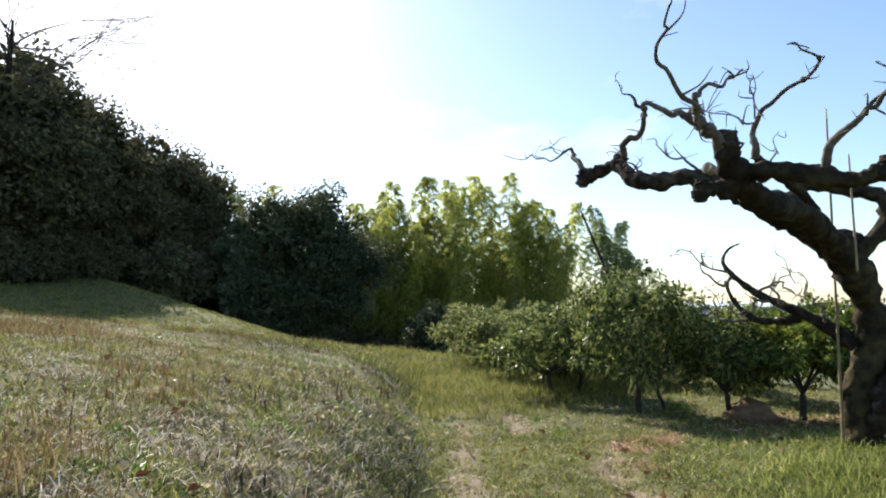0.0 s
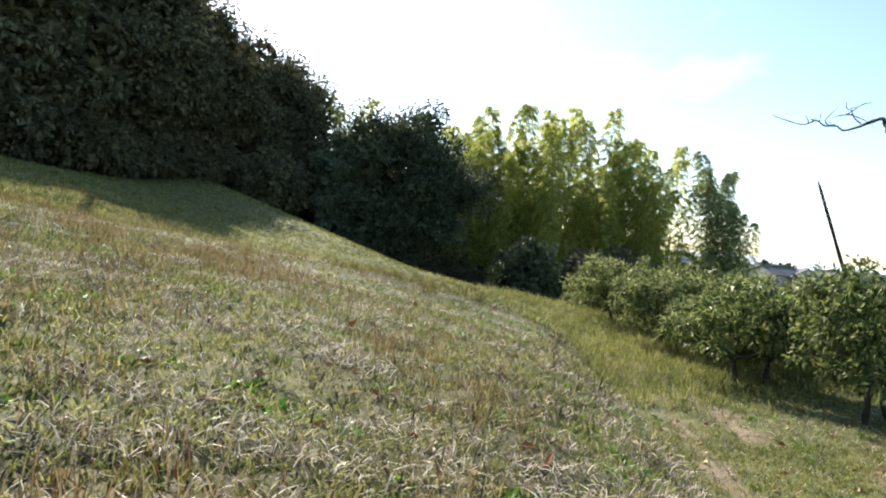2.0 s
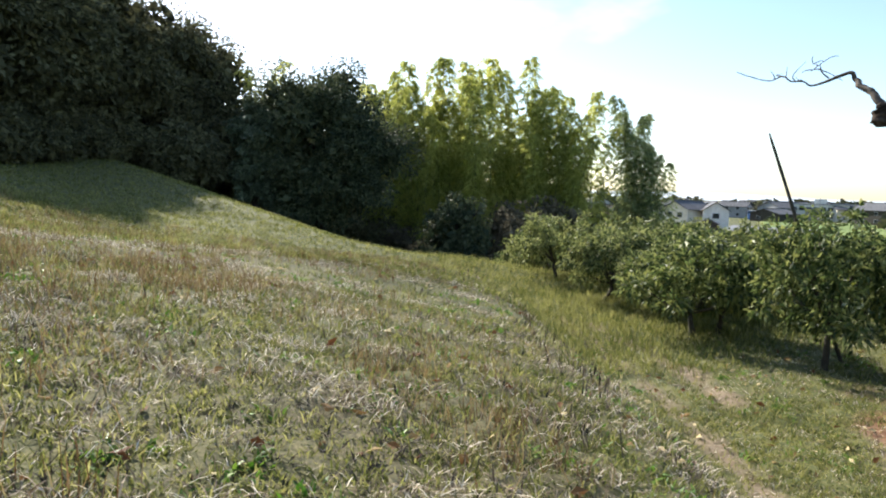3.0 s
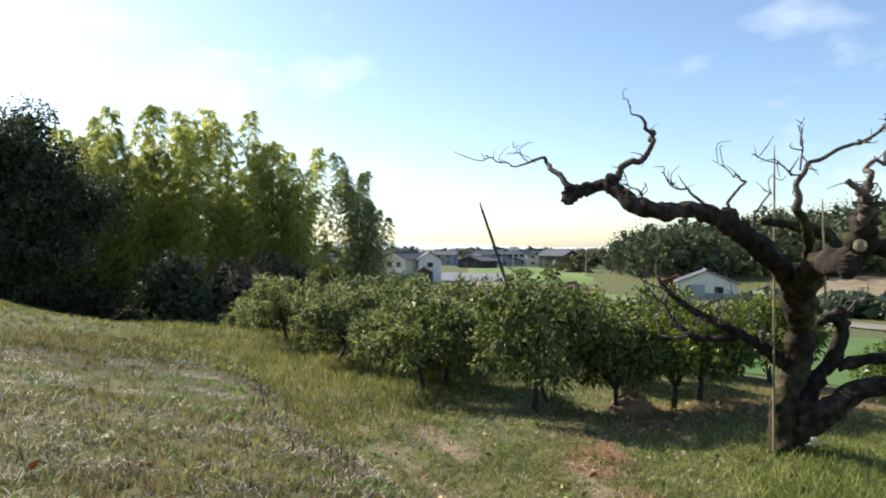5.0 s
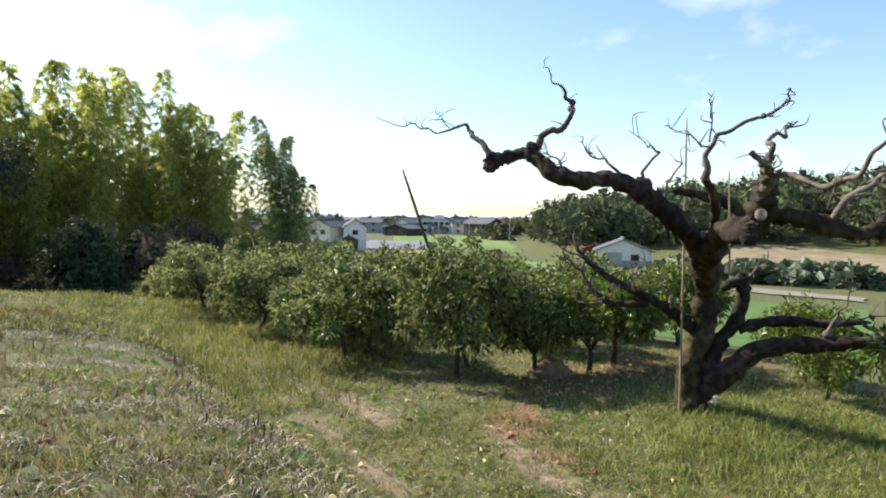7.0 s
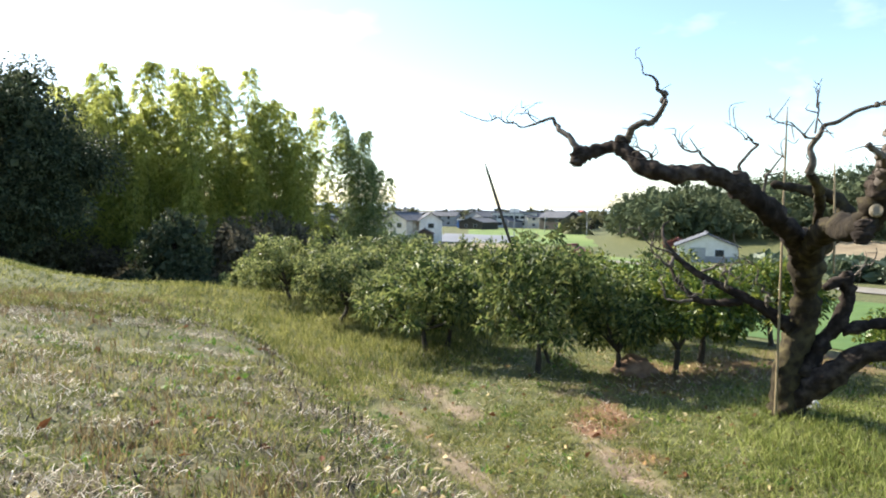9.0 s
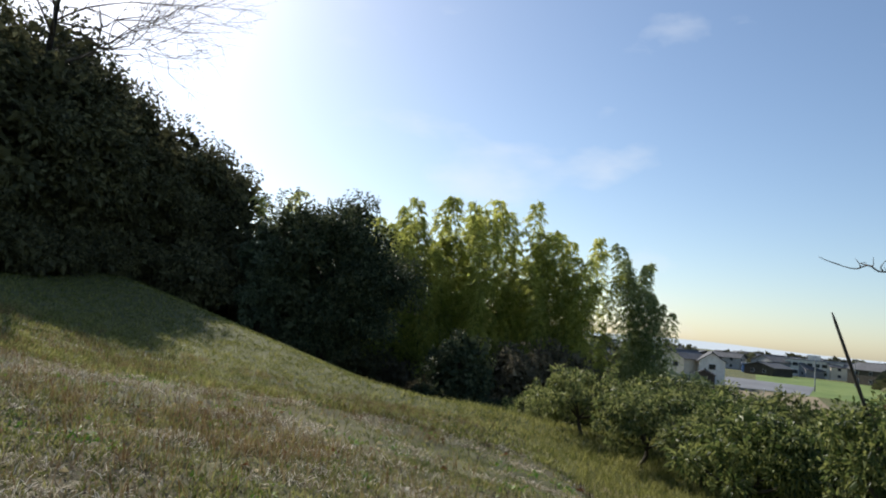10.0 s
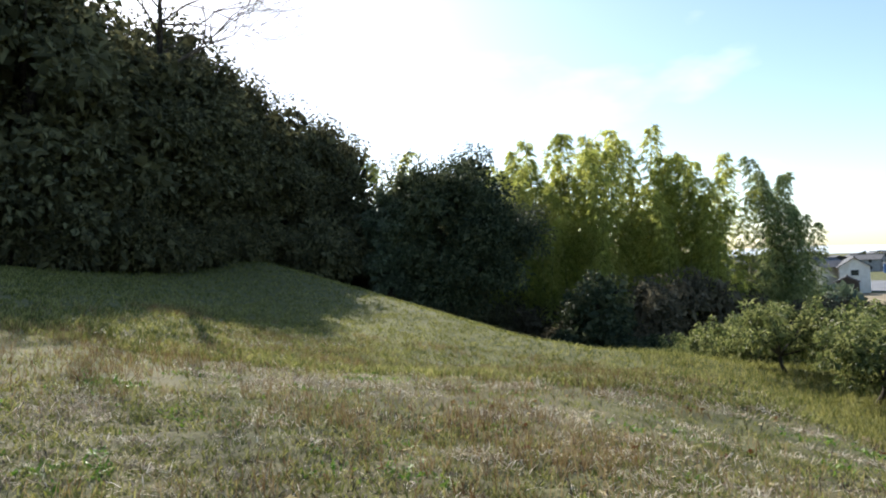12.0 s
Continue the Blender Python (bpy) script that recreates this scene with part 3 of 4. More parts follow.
canes = [bamboo(15, 200 + i, M_BAMBOO_LEAF, "tall arching yellow-green bamboo in a grove") for i in range(7)]
canes += [bamboo(15, 220 + i, M_BAMBOO_GREY, "slender grey-green bamboo standing apart from the grove", .12) for i in range(3)]
spots = []
for i in range(112):
    u = (i % 56) / 55
    x, y = -10 + 24 * u + rf.normal() * .9, 70 + rf.uniform(0, 5) - 2 * u + (4 if i > 55 else 0)
    s = (1.12 + .26 * math.sin(u * 3.0)) * rf.uniform(.55, 1.12) * (1.1 if i > 55 else .98)
    spots.append((int(rf.integers(7)), place(x, y, rf.uniform(0, 360), s, -.2)))
for x, y, s in [(17.4, 69.5, 1.2), (17.6, 70.5, 1.35), (18.0, 69, 1.2), (18.9, 70, 1.12), (20.0, 69.4, 1.0), (18.4, 71, 1.2), (17.8, 70.2, 1.1), (18.5, 69.6, .95), (19.4, 70.8, 1.05), (20.6, 70.2, .9), (21.6, 70, .85), (21.0, 70.6, .95), (19.6, 68.6, .9)]:
    spots.append((7 + int(rf.integers(3)), place(x, y, rf.uniform(0, 360), s, -.2)))
spots += [(1, place(-17.6, 62.5, 0, 1.0)), (2, place(-18.4, 63, 90, .92))]
plant(canes, spots)

# the orchard
orchard = [citrus_tree(2.75, 3.1, M_LEAF_CITRUS, 50, 7500), citrus_tree(2.1, 2.0, M_LEAF_CITRUS, 51, 4600), citrus_tree(2.1, 2.9, M_LEAF_CITRUS, 52, 5500),
           citrus_tree(2.2, 2.4, M_LEAF_CITRUS_Y, 53, 5000, "yellow-green leafy citrus tree in the orchard"), citrus_tree(2.7, 3.0, M_LEAF_CITRUS_Y, 54, 8000, "large yellow-green citrus tree beside the grass path"),
           citrus_tree(2.3, 3.3, M_LEAF_OLIVE, 55, 7000, "olive-green spreading citrus tree in long grass"), citrus_tree(2.1, 3.0, M_LEAF_OLIVE, 56, 6000, "low olive-green citrus tree in long grass")]
plant(orchard, [(0, place(3.6, 12.55, 0, .82, 0, 1.18)), (1, place(5.05, 12.0, 0, .85, 0, 1.05)), (2, place(2.4, 15.1, 0, .95)), (1, place(3.1, 15.4, 130, .9)), (5, place(1.8, 19.4, 70, .85)), (6, place(2.6, 17.6, 20, .8)), (5, place(1.2, 23.2, 200, .9)), (6, place(2.8, 22.2, 40, 1.0)),
                (3, place(6.2, 11.7, 0, .9)), (3, place(7.3, 12.1, 120, .95)), (3, place(6.8, 14.6, 60, .95)), (1, place(9.2, 15.0, 20, 1.0)), (3, place(10.2, 12.8, 200, .95)), (1, place(11.8, 15.2, 100, 1.0)), (2, place(5.6, 17.4, 10, .9)),
                (1, place(8.2, 18.4, 60, .95)), (2, place(3.9, 18.8, 250, .95)), (4, place(5.35, 4.15, 0, 1.0)), (3, place(9.4, 9.2, 30, .72)), (3, place(8.4, 8.2, 80, .5)), (3, place(9.6, 7.4, 140, .6)), (5, place(1.6, 27.4, 90, .95)), (6, place(3.6, 26.2, 10, .95)), (1, place(7, 24, 10, 1.1)), (2, place(13, 18, 10, 1.0)),
                (5, place(1.7, 30.5, 30, 1.0)), (6, place(3.8, 30.8, 150, 1.0)), (5, place(5.6, 29.0, 240, 1.0)), (6, place(2.0, 34.2, 80, 1.1)), (5, place(4.4, 35.2, 310, 1.1)), (6, place(6.6, 34, 20, 1.1)), (5, place(2.7, 39, 130, 1.2)), (6, place(5.5, 39.5, 200, 1.2)), (5, place(8.5, 39, 260, 1.2)), (6, place(6.4, 21, 0, 1.0)), (5, place(5.2, 23.6, 75, 1.0))])


# ---- the old bare tree ----
def fruit_tree():
    ob = new("bare_fruit_tree")
    z = H(5.3, 8.62)

    def limb(name, label, mat, seed, knobs, *paths, slim=.78):
        paths = [[(*q[:3], q[3] * slim) for q in p] for p in paths]
        me = mesh_np(name, *join([tube(p, 14 if knobs > .1 else 7, 6, knobs, seed + i) for i, p in enumerate(paths)]), mat, True)
        part(name, me, ob, label)

    limb("trunk", "thick dark mossy trunk", M_BARK_MOSS, 1, .2, [(5.36, 8.62, z - .2, .36), (5.33, 8.62, z + .15, .29), (5.3, 8.6, .5, .25), (5.46, 8.52, 1.0, .235), (5.4, 8.45, 1.5, .235), (5.12, 8.25, 1.95, .25), (4.95, 8.15, 2.2, .2)])
    limb("limb", "gnarled black limb", M_BARK, 11, .3, [(5.1, 8.25, 2.0, .2), (4.55, 8.05, 2.35, .18), (3.9, 7.95, 2.7, .17), (3.5, 8.0, 2.95, .15), (3.1, 8.15, 3.12, .15), (2.75, 8.3, 3.1, .14), (2.5, 8.6, 3.2, .13), (2.42, 8.95, 3.45, .11), (2.2, 9.2, 3.42, .12), (2.0, 9.28, 3.33, .1)])
    limb("limb", "mossy knotted limb", M_BARK_MOSS, 21, .28, [(5.05, 8.2, 2.05, .2), (4.5, 7.7, 2.3, .17), (3.8, 7.0, 2.5, .16), (3.1, 6.3, 2.5, .14), (2.65, 5.85, 2.62, .14), (2.45, 5.65, 2.85, .13)],
         [(2.6, 5.8, 2.7, .12), (2.9, 5.62, 2.66, .1), (3.15, 5.5, 2.6, .1), (3.35, 5.3, 2.52, .09), (3.5, 5.15, 2.58, .075)], [(2.6, 5.8, 2.6, .1), (2.35, 5.7, 2.53, .075), (2.22, 5.63, 2.5, .07)], [(4.5, 7.7, 2.4, .09), (4.0, 7.3, 2.75, .075), (3.6, 7.05, 2.95, .065), (3.35, 6.98, 3.1, .06)],
         [(5.0, 8.1, 2.1, .15), (5.35, 7.9, 2.5, .13), (5.3, 8.0, 2.85, .11), (4.8, 8.2, 2.98, .08), (4.3, 8.2, 3.02, .07)])
    limb("limb", "heavy low grey limb", M_BARK, 31, .27, [(5.36, 8.55, .0, .24), (5.5, 8.2, .3, .2), (5.8, 7.8, .75, .17), (6.2, 7.1, .92, .14), (6.5, 6.5, 1.02, .1), (6.75, 6.1, 1.1, .08)], [(5.45, 8.45, .3, .2), (5.65, 8.4, .75, .16), (5.85, 8.25, 1.1, .13), (5.92, 8.18, 1.5, .12), (5.84, 8.22, 1.7, .1), (5.62, 8.35, 1.6, .07)],
         [(5.85, 8.2, 1.0, .1), (6.2, 7.8, 1.15, .1), (6.6, 7.3, 1.15, .07), (7.0, 6.9, 1.2, .04)], [(5.3, 8.6, 1.0, .13), (5.05, 8.8, 1.25, .1), (4.75, 9.2, 1.5, .08), (4.5, 9.6, 1.72, .065), (4.3, 9.9, 2.0, .045), (4.25, 10.05, 2.2, .035), (4.45, 10.3, 2.4, .025), (4.68, 10.4, 2.5, .015)],
         [(4.85, 9.05, 1.35, .07), (4.6, 9.3, 1.3, .06), (4.4, 9.5, 1.35, .055), (4.25, 9.75, 1.6, .04), (4.2, 9.9, 1.9, .03)])
    twigs = [[(2.1, 9.25, 3.42, .06), (1.95, 9.6, 3.7, .045), (1.92, 9.78, 3.86, .03), (1.7, 10.2, 3.8, .016), (1.4, 10.4, 3.9, .012), (.98, 10.7, 4.03, .006)], [(1.8, 10.0, 3.86, .012), (1.7, 10.1, 4.0, .008), (1.75, 10.3, 4.08, .004)],
             [(2.42, 8.95, 3.5, .07), (2.45, 8.7, 3.7, .055), (2.6, 8.5, 3.78, .05), (2.62, 8.4, 4.0, .035), (2.52, 8.45, 4.2, .028), (2.4, 8.5, 4.35, .012), (2.3, 8.6, 4.5, .005)], [(3.35, 6.98, 3.08, .06), (3.33, 6.9, 3.5, .035), (3.5, 6.6, 3.68, .026), (3.69, 6.34, 3.82, .022), (3.5, 6.1, 3.94, .014), (3.2, 5.95, 3.92, .008)],
             [(3.34, 6.92, 3.5, .014), (3.3, 6.85, 3.8, .009), (3.25, 6.8, 4.05, .004)], [(3.33, 6.9, 3.45, .015), (3.1, 7.0, 3.55, .01), (2.85, 7.1, 3.68, .004)], [(2.45, 5.65, 2.85, .08), (2.25, 5.5, 3.0, .05), (2.02, 5.36, 3.06, .04), (1.85, 5.3, 3.1, .03), (1.62, 5.25, 3.14, .02)],
             [(2.02, 5.36, 3.06, .035), (2.15, 5.42, 3.24, .03), (2.24, 5.44, 3.32, .022), (2.4, 5.43, 3.4, .016), (2.54, 5.42, 3.5, .01)], [(2.15, 5.45, 3.0, .033), (1.8, 4.6, 2.92, .024), (1.42, 4.2, 3.12, .017), (1.42, 4.0, 3.28, .011), (1.41, 3.86, 3.42, .006)],
             [(3.2, 5.45, 2.62, .05), (3.2, 5.3, 2.8, .045), (3.35, 5.12, 3.0, .03), (3.45, 5.0, 3.12, .025), (3.58, 4.72, 3.05, .018), (3.6, 4.6, 2.85, .012)], [(3.35, 5.12, 3.0, .02), (3.5, 4.9, 3.3, .014), (3.6, 4.75, 3.5, .005)], [(3.3, 8.05, 3.05, .03), (3.1, 8.2, 3.3, .022), (2.9, 8.35, 3.42, .014), (2.75, 8.4, 3.6, .006)],
             [(3.6, 8.0, 2.95, .035), (3.5, 8.05, 3.25, .025), (3.65, 7.9, 3.45, .02), (3.5, 7.95, 3.55, .01), (3.3, 8.1, 3.75, .004)], [(3.9, 7.95, 2.75, .03), (3.85, 7.95, 3.1, .02), (4.0, 7.85, 3.3, .012), (4.05, 7.8, 3.6, .004)], [(2.6, 8.5, 3.2, .02), (2.4, 8.5, 3.4, .012), (2.25, 8.55, 3.6, .006)],
             [(4.3, 9.9, 2.0, .03), (4.0, 10.0, 2.1, .016), (3.7, 10.1, 2.35, .01), (3.5, 10.2, 2.3, .004)], [(4.75, 9.2, 1.5, .03), (4.5, 9.1, 1.75, .018), (4.7, 9.0, 1.95, .01), (4.6, 9.0, 2.2, .004)], [(4.5, 9.6, 1.7, .03), (4.7, 9.4, 1.85, .02), (4.85, 9.3, 1.75, .012), (4.95, 9.2, 1.55, .006)],
             [(4.3, 9.9, 1.95, .035), (4.1, 9.8, 1.8, .026), (3.95, 9.85, 1.95, .018), (3.85, 9.9, 2.2, .012), (3.95, 9.95, 2.4, .006)], [(4.6, 9.4, 1.6, .03), (4.35, 9.3, 1.55, .022), (4.15, 9.35, 1.4, .016), (4.0, 9.4, 1.5, .01), (3.85, 9.45, 1.7, .005)],
             [(4.4, 9.5, 1.35, .035), (4.15, 9.6, 1.3, .025), (4.0, 9.75, 1.45, .018), (4.05, 9.9, 1.7, .01), (3.9, 10.0, 1.85, .005)], [(5.05, 8.8, 1.25, .03), (4.95, 8.7, 1.5, .02), (4.75, 8.75, 1.65, .014), (4.8, 8.8, 1.9, .008), (4.6, 8.9, 2.0, .004)],
             [(6.2, 7.1, .95, .045), (6.25, 7.0, 1.25, .03), (6.3, 6.9, 1.5, .018), (6.2, 6.8, 1.8, .006)], [(6.5, 6.5, 1.05, .04), (6.5, 6.4, 1.3, .025), (6.7, 6.2, 1.45, .015), (6.9, 5.9, 1.6, .006)], [(5.85, 8.2, 1.65, .03), (6.0, 8.0, 1.9, .016), (6.05, 7.9, 2.2, .006)], [(6.25, 7.0, 1.2, .025), (6.6, 6.7, 1.35, .015), (7.0, 6.3, 1.55, .006)]]
    rj = np.random.default_rng(8)
    for i, t in enumerate(twigs):
        p = smooth_path(t, 3)
        p[1:-1, :3] += rj.normal(size=(len(p) - 2, 3)) * .022
        twigs[i] = t = [tuple(q) for q in p]
        limb("branch", "thin knobbly grey branch", M_TWIG, 100 + i, .1, t)
    # short spurs and small twigs along the thin branches
    r = np.random.default_rng(5)
    for t in twigs:
        p = smooth_path(t, 5)
        spurs = []
        for k in range(7):
            q = p[r.integers(3, len(p) - 1)]
            w = unit(r.normal(size=3) + np.array([0, 0, .5])) * r.uniform(.08, .32)
            spurs.append([(*q[:3], min(q[3], .012)), (*(q[:3] + w * .5 + r.normal(size=3) * .045), .007), (*(q[:3] + w), .003)])
            if q[3] > .012 and k < 2:
                c = q[:3]
                spurs.append([(*(c - [0, 0, q[3]]), q[3] * .8), (*c, q[3] * 1.9), (*(c + [0, .01, q[3] * 1.6]), q[3] * 1.0)])
        for sp in spurs:
            limb("spur", "", M_TWIG, 300, .08, sp)
    for c, s in [((2.45, 5.65, 2.9), .13), ((2.0, 9.28, 3.34), .13), ((2.22, 5.63, 2.5), .1), ((3.5, 5.15, 2.58), .1), ((4.98, 8.2, 2.2), .24), ((2.42, 8.95, 3.48), .13), ((5.88, 8.2, 1.72), .12), ((3.45, 8.0, 2.98), .17)]:
        limb("knot", "swollen pruning knot", M_BARK, int(c[0] * 100), .2, [(c[0], c[1], c[2] - s, s * .5), (c[0], c[1], c[2] - s * .4, s), (c[0] + .02, c[1], c[2] + s * .4, s), (c[0], c[1], c[2] + s * .9, s * .6), (c[0], c[1], c[2] + s * 1.1, s * .15)])
    cut = tube([(2.3, 5.58, 2.67, .05), (2.245, 5.545, 2.685, .05), (2.243, 5.543, 2.686, .05)], 12, 1, 0, 1, False)
    part("cut_face", mesh_np("cut_face", *cut, M_CUT), ob, "pale sawn branch end")
    return tagged(ob, "old gnarled bare fruit tree with knotted black limbs", "tree")


fruit_tree()


def cane(name, a, b, rad, mat, label, seed):
    a, b = np.array(a, float), np.array(b, float)
    t = np.linspace(0, 1, 14)[:, None]
    p = np.hstack([a + (b - a) * t, (rad * (1 - .35 * t))])
    p[1:-1:2, 3] *= 1.15
    return tagged(new(name, mesh_np(name, *tube(p, 8, 2, .05, seed), mat, True)), label, "pole")


cane("support_cane", (5.03, 8.56, H(5.03, 8.56) - .1), (5.16, 8.7, 4.15), .019, M_CANE, "tall thin bamboo cane standing beside the tree trunk", 1)
cane("support_cane", (4.75, 7.6, 1.9), (4.8, 7.7, 3.3), .014, M_CANE, "short thin cane tied into the limbs", 2)
cane("leaning_pole", (4.35, 13.2, H(4.35, 13.2) - .1), (2.78, 13.25, 3.5), .035, M_CANE_DARK, "dark leaning bamboo pole standing in the orchard", 3)


# ---- buildings on the plain ----
def gable_house(x, y, turn, w, d, h, rise, wall, roof, label, storeys=1, over=.5, windows=3, door=False, base=None):
    """Walls, tiled gable roof with eaves, windows with frames; the gable faces -y."""
    ob = new("house")
    part("wall", mesh_np("wall", *join([box(-w / 2, -d / 2, -.5, w / 2, d / 2, h)]), wall), ob)
    g = np.array([(-w / 2, -d / 2, h), (w / 2, -d / 2, h), (0, -d / 2, h + rise), (-w / 2, d / 2, h), (w / 2, d / 2, h), (0, d / 2, h + rise)])
    part("gable", mesh_np("gable", g, [(0, 1, 2), (3, 5, 4), (0, 2, 5), (0, 5, 3), (1, 4, 5), (1, 5, 2)], wall), ob)
    slope = rise / (w / 2)
    for s in (-1, 1):
        xs, t = np.array([0, s * (w / 2 + over)]), .16
        v = np.array([(a, b, h + rise - abs(a) * slope + c + .05) for a in xs for b in (-d / 2 - over, d / 2 + over) for c in (0, t)])
        q = np.array([(0, 1, 3, 2), (4, 6, 7, 5), (0, 4, 5, 1), (2, 3, 7, 6), (0, 2, 6, 4), (1, 5, 7, 3)])
        part("roof", mesh_np("roof", v, np.vstack([q[:, [0, 1, 2]], q[:, [0, 2, 3]]]), roof), ob)
    part("ridge", mesh_np("ridge", *box(-.16, -d / 2 - over, h + rise + .12, .16, d / 2 + over, h + rise + .38), roof), ob)
    if base:
        part("plinth", mesh_np("plinth", *box(-w / 2 - .05, -d / 2 - .05, -.5, w / 2 + .05, d / 2 + .05, 1.0), base), ob)
    for k in range(storeys):
        for i in range(windows):
            cx, z0 = (-w / 2) + w * (i + .75) / (windows + .5), .9 + k * 2.7
            if z0 + 1.2 > h:
                continue
            f = part("window", mesh_np("window", *box(cx - .75, -d / 2 - .08, z0, cx + .75, -d / 2 + .05, z0 + 1.25), M_METAL), ob)
            part("pane", mesh_np("pane", *box(cx - .66, -d / 2 - .11, z0 + .09, cx + .66, -d / 2 - .02, z0 + 1.16), M_GLASS), f)
            cy = -d / 2 + d * (i + .75) / (windows + .5)
            f = part("window", mesh_np("window", *box(-w / 2 - .08, cy - .7, z0, -w / 2 + .05, cy + .7, z0 + 1.25), M_METAL), ob)
            part("pane", mesh_np("pane", *box(-w / 2 - .11, cy - .6, z0 + .09, -w / 2 - .02, cy + .6, z0 + 1.16), M_GLASS), f)
    if door:
        part("door", mesh_np("door", *box(-w * .3, -d / 2 - .12, -.3, -w * .3 + 2.6, -d / 2 - .02, 2.4), M_METAL), ob, "grey metal shutter door")
    ob.matrix_world = pose(x, y, H(x, y), 0, 0, turn)
    return tagged(ob, label, "house")


hx, hy = bearing(21.6, 168)
gable_house(hx, hy, -60, 7.2, 9.0, 5.6, 1.6, M_CREAM, M_TILE, "two-storey cream house with a grey tiled roof", 2, .6, 2)
hx, hy = bearing(23.6, 167)
gable_house(hx, hy, -18, 5.5, 7.8, 5.5, 1.8, M_WHITE, M_TILE, "white gabled house wing with a grey tiled roof", 2, .5, 1)
hx, hy = bearing(23.2, 157)
gable_house(hx, hy, -25, 4.1, 3.6, 2.6, 1.0, M_DARK, M_TILE, "small dark timber shed in front of a house", 1, .3, 0)
hx, hy = bearing(46.4, 126)
gable_house(hx, hy, -44, 9.6, 11, 2.6, 2.0, M_WHITE, M_TILE, "white barn with a shallow gable and a grey shutter", 1, .5, 2, True, M_GREY)
hx, hy = bearing(44.2, 136)
gable_house(hx, hy, -50, 4.5, 5, 2.2, .7, M_RED, M_TILE_RED, "low dark shed beside a white barn", 1, .3, 0)
hx, hy = bearing(35.6, 100)
gable_house(hx, hy, -60, 4.6, 4.2, 2.2, 1.0, M_RED, M_TILE_RED, "small dark red field shed with a hipped roof", 1, .35, 0)
hx, hy = bearing(36.5, 330)
gable_house(hx, hy, -20, 12, 9, 5.2, 3.2, M_RED, M_TILE_RED, "large dark red house in the town", 2, .6, 3)

rt = np.random.default_rng(9)
for i in range(46):
    b, d = rt.uniform(13, 38), 190 + 520 * rt.uniform() ** 1.3
    if d < 260 and 23 < b < 38:
        d += 110
    hx, hy = bearing(b, d)
    gable_house(hx, hy, rt.uniform(-90, 90), rt.uniform(7, 13), rt.uniform(8, 15), rt.choice([3.0, 5.0, 5.4]), rt.uniform(1.4, 2.6), [M_CREAM, M_WHITE, M_GREY, M_DARK][rt.integers(4)], M_TILE, "house with a tiled roof in the far town", 2, .6, 2)


def flat_building(x, y, turn, w, d, h):
    ob = new("office_building")
    part("wall", mesh_np("wall", *box(-w / 2, -d / 2, -.5, w / 2, d / 2, h), M_WHITE), ob)
    part("roof", mesh_np("roof", *box(-w / 2 - .4, -d / 2 - .4, h, w / 2 + .4, d / 2 + .4, h + .5), M_GREY), ob)
    part("stair_tower", mesh_np("stair_tower", *box(-w * .1, -2, h + .5, w * .12, 2, h + 2.4), M_WHITE), ob)
    for k in range(2):
        for i in range(8):
            cx, z0 = -w / 2 + w * (i + .5) / 8, 1.0 + k * 3.2
            f = part("window", mesh_np("window", *box(cx - 1, -d / 2 - .1, z0, cx + 1, -d / 2 + .05, z0 + 1.5), M_METAL), ob)
            part("pane", mesh_np("pane", *box(cx - .9, -d / 2 - .13, z0 + .1, cx + .9, -d / 2 - .02, z0 + 1.4), M_GLASS), f)
    ob.matrix_world = pose(x, y, H(x, y), 0, 0, turn)
    tagged(ob, "white two-storey flat-roofed office building in the town", "building")


hx, hy = bearing(30.9, 320)
flat_building(hx, hy, -31, 21, 10, 6.6)
hx, hy = bearing(26.8, 300)
v, f = join([box(-4, -3, -.5, 4, 3, 3.4)])
blue = new("warehouse")
part("wall", mesh_np("wall", v, f, M_BLUE), blue)
part("roof", mesh_np("roof", *box(-4.3, -3.3, 3.4, 4.3, 3.3, 3.7), M_GREY), blue)
blue.matrix_world = pose(hx, hy, H(hx, hy), 0, 0, -25)
tagged(blue, "low blue-walled warehouse in the town", "building")


def utility_pole(b, d, h, label):
    x, y = bearing(b, d)
    ob = new("utility_pole")
    part("post", mesh_np("post", *tube([(0, 0, -.4, .16), (0, 0, h * .5, .14), (0, 0, h, .11)], 8, 2), M_GREY, True), ob)
    part("crossarm", mesh_np("crossarm", *box(-.9, -.06, h - .7, .9, .06, h - .58), M_GREY), ob)
    ob.matrix_world = pose(x, y, H(x, y), 0, 0, 20)
    tagged(ob, label, "pole", "utility poles")


for b, d, h in [(30.9, 190, 9), (33.5, 260, 9), (35, 300, 9), (29, 330, 9), (32.2, 400, 10), (26, 350, 9), (37, 230, 8)]:
    utility_pole(b, d, h, "grey concrete utility pole among fields")
for b, d in [(27.2, 104), (28.6, 108)]:
    x, y = bearing(b, d)
    cane("field_post", (x, y, H(x, y) - .1), (x + .1, y, H(x, y) + 3.6), .07, M_WHITE, "white thin post standing in the dry field", 4)


# woods on the far hill and dark scrub lines on the plain
def canopy(name, spots, leaf, n, seed, mat, label):
    r = np.random.default_rng(seed)
    b = np.array([(x, y, H(x, y) + h * .55, w * .5, w * .5, h * .5) for x, y, w, h in spots])
    p, d = blob_points(n, b, r, .75)
    q, e = blob_points(n // 6, b * np.array([1, 1, 1, .75, .75, .75]), r, .4)
    v, f = join([leaves(p, d * .7 + r.normal(size=d.shape) * .6, leaf, leaf * .7, r), leaves(q, e + r.normal(size=e.shape), leaf * 4, leaf * 3.2, r)])
    tagged(new(name, mesh_np(name, v, f, mat)), label, "trees", kind="stuff")


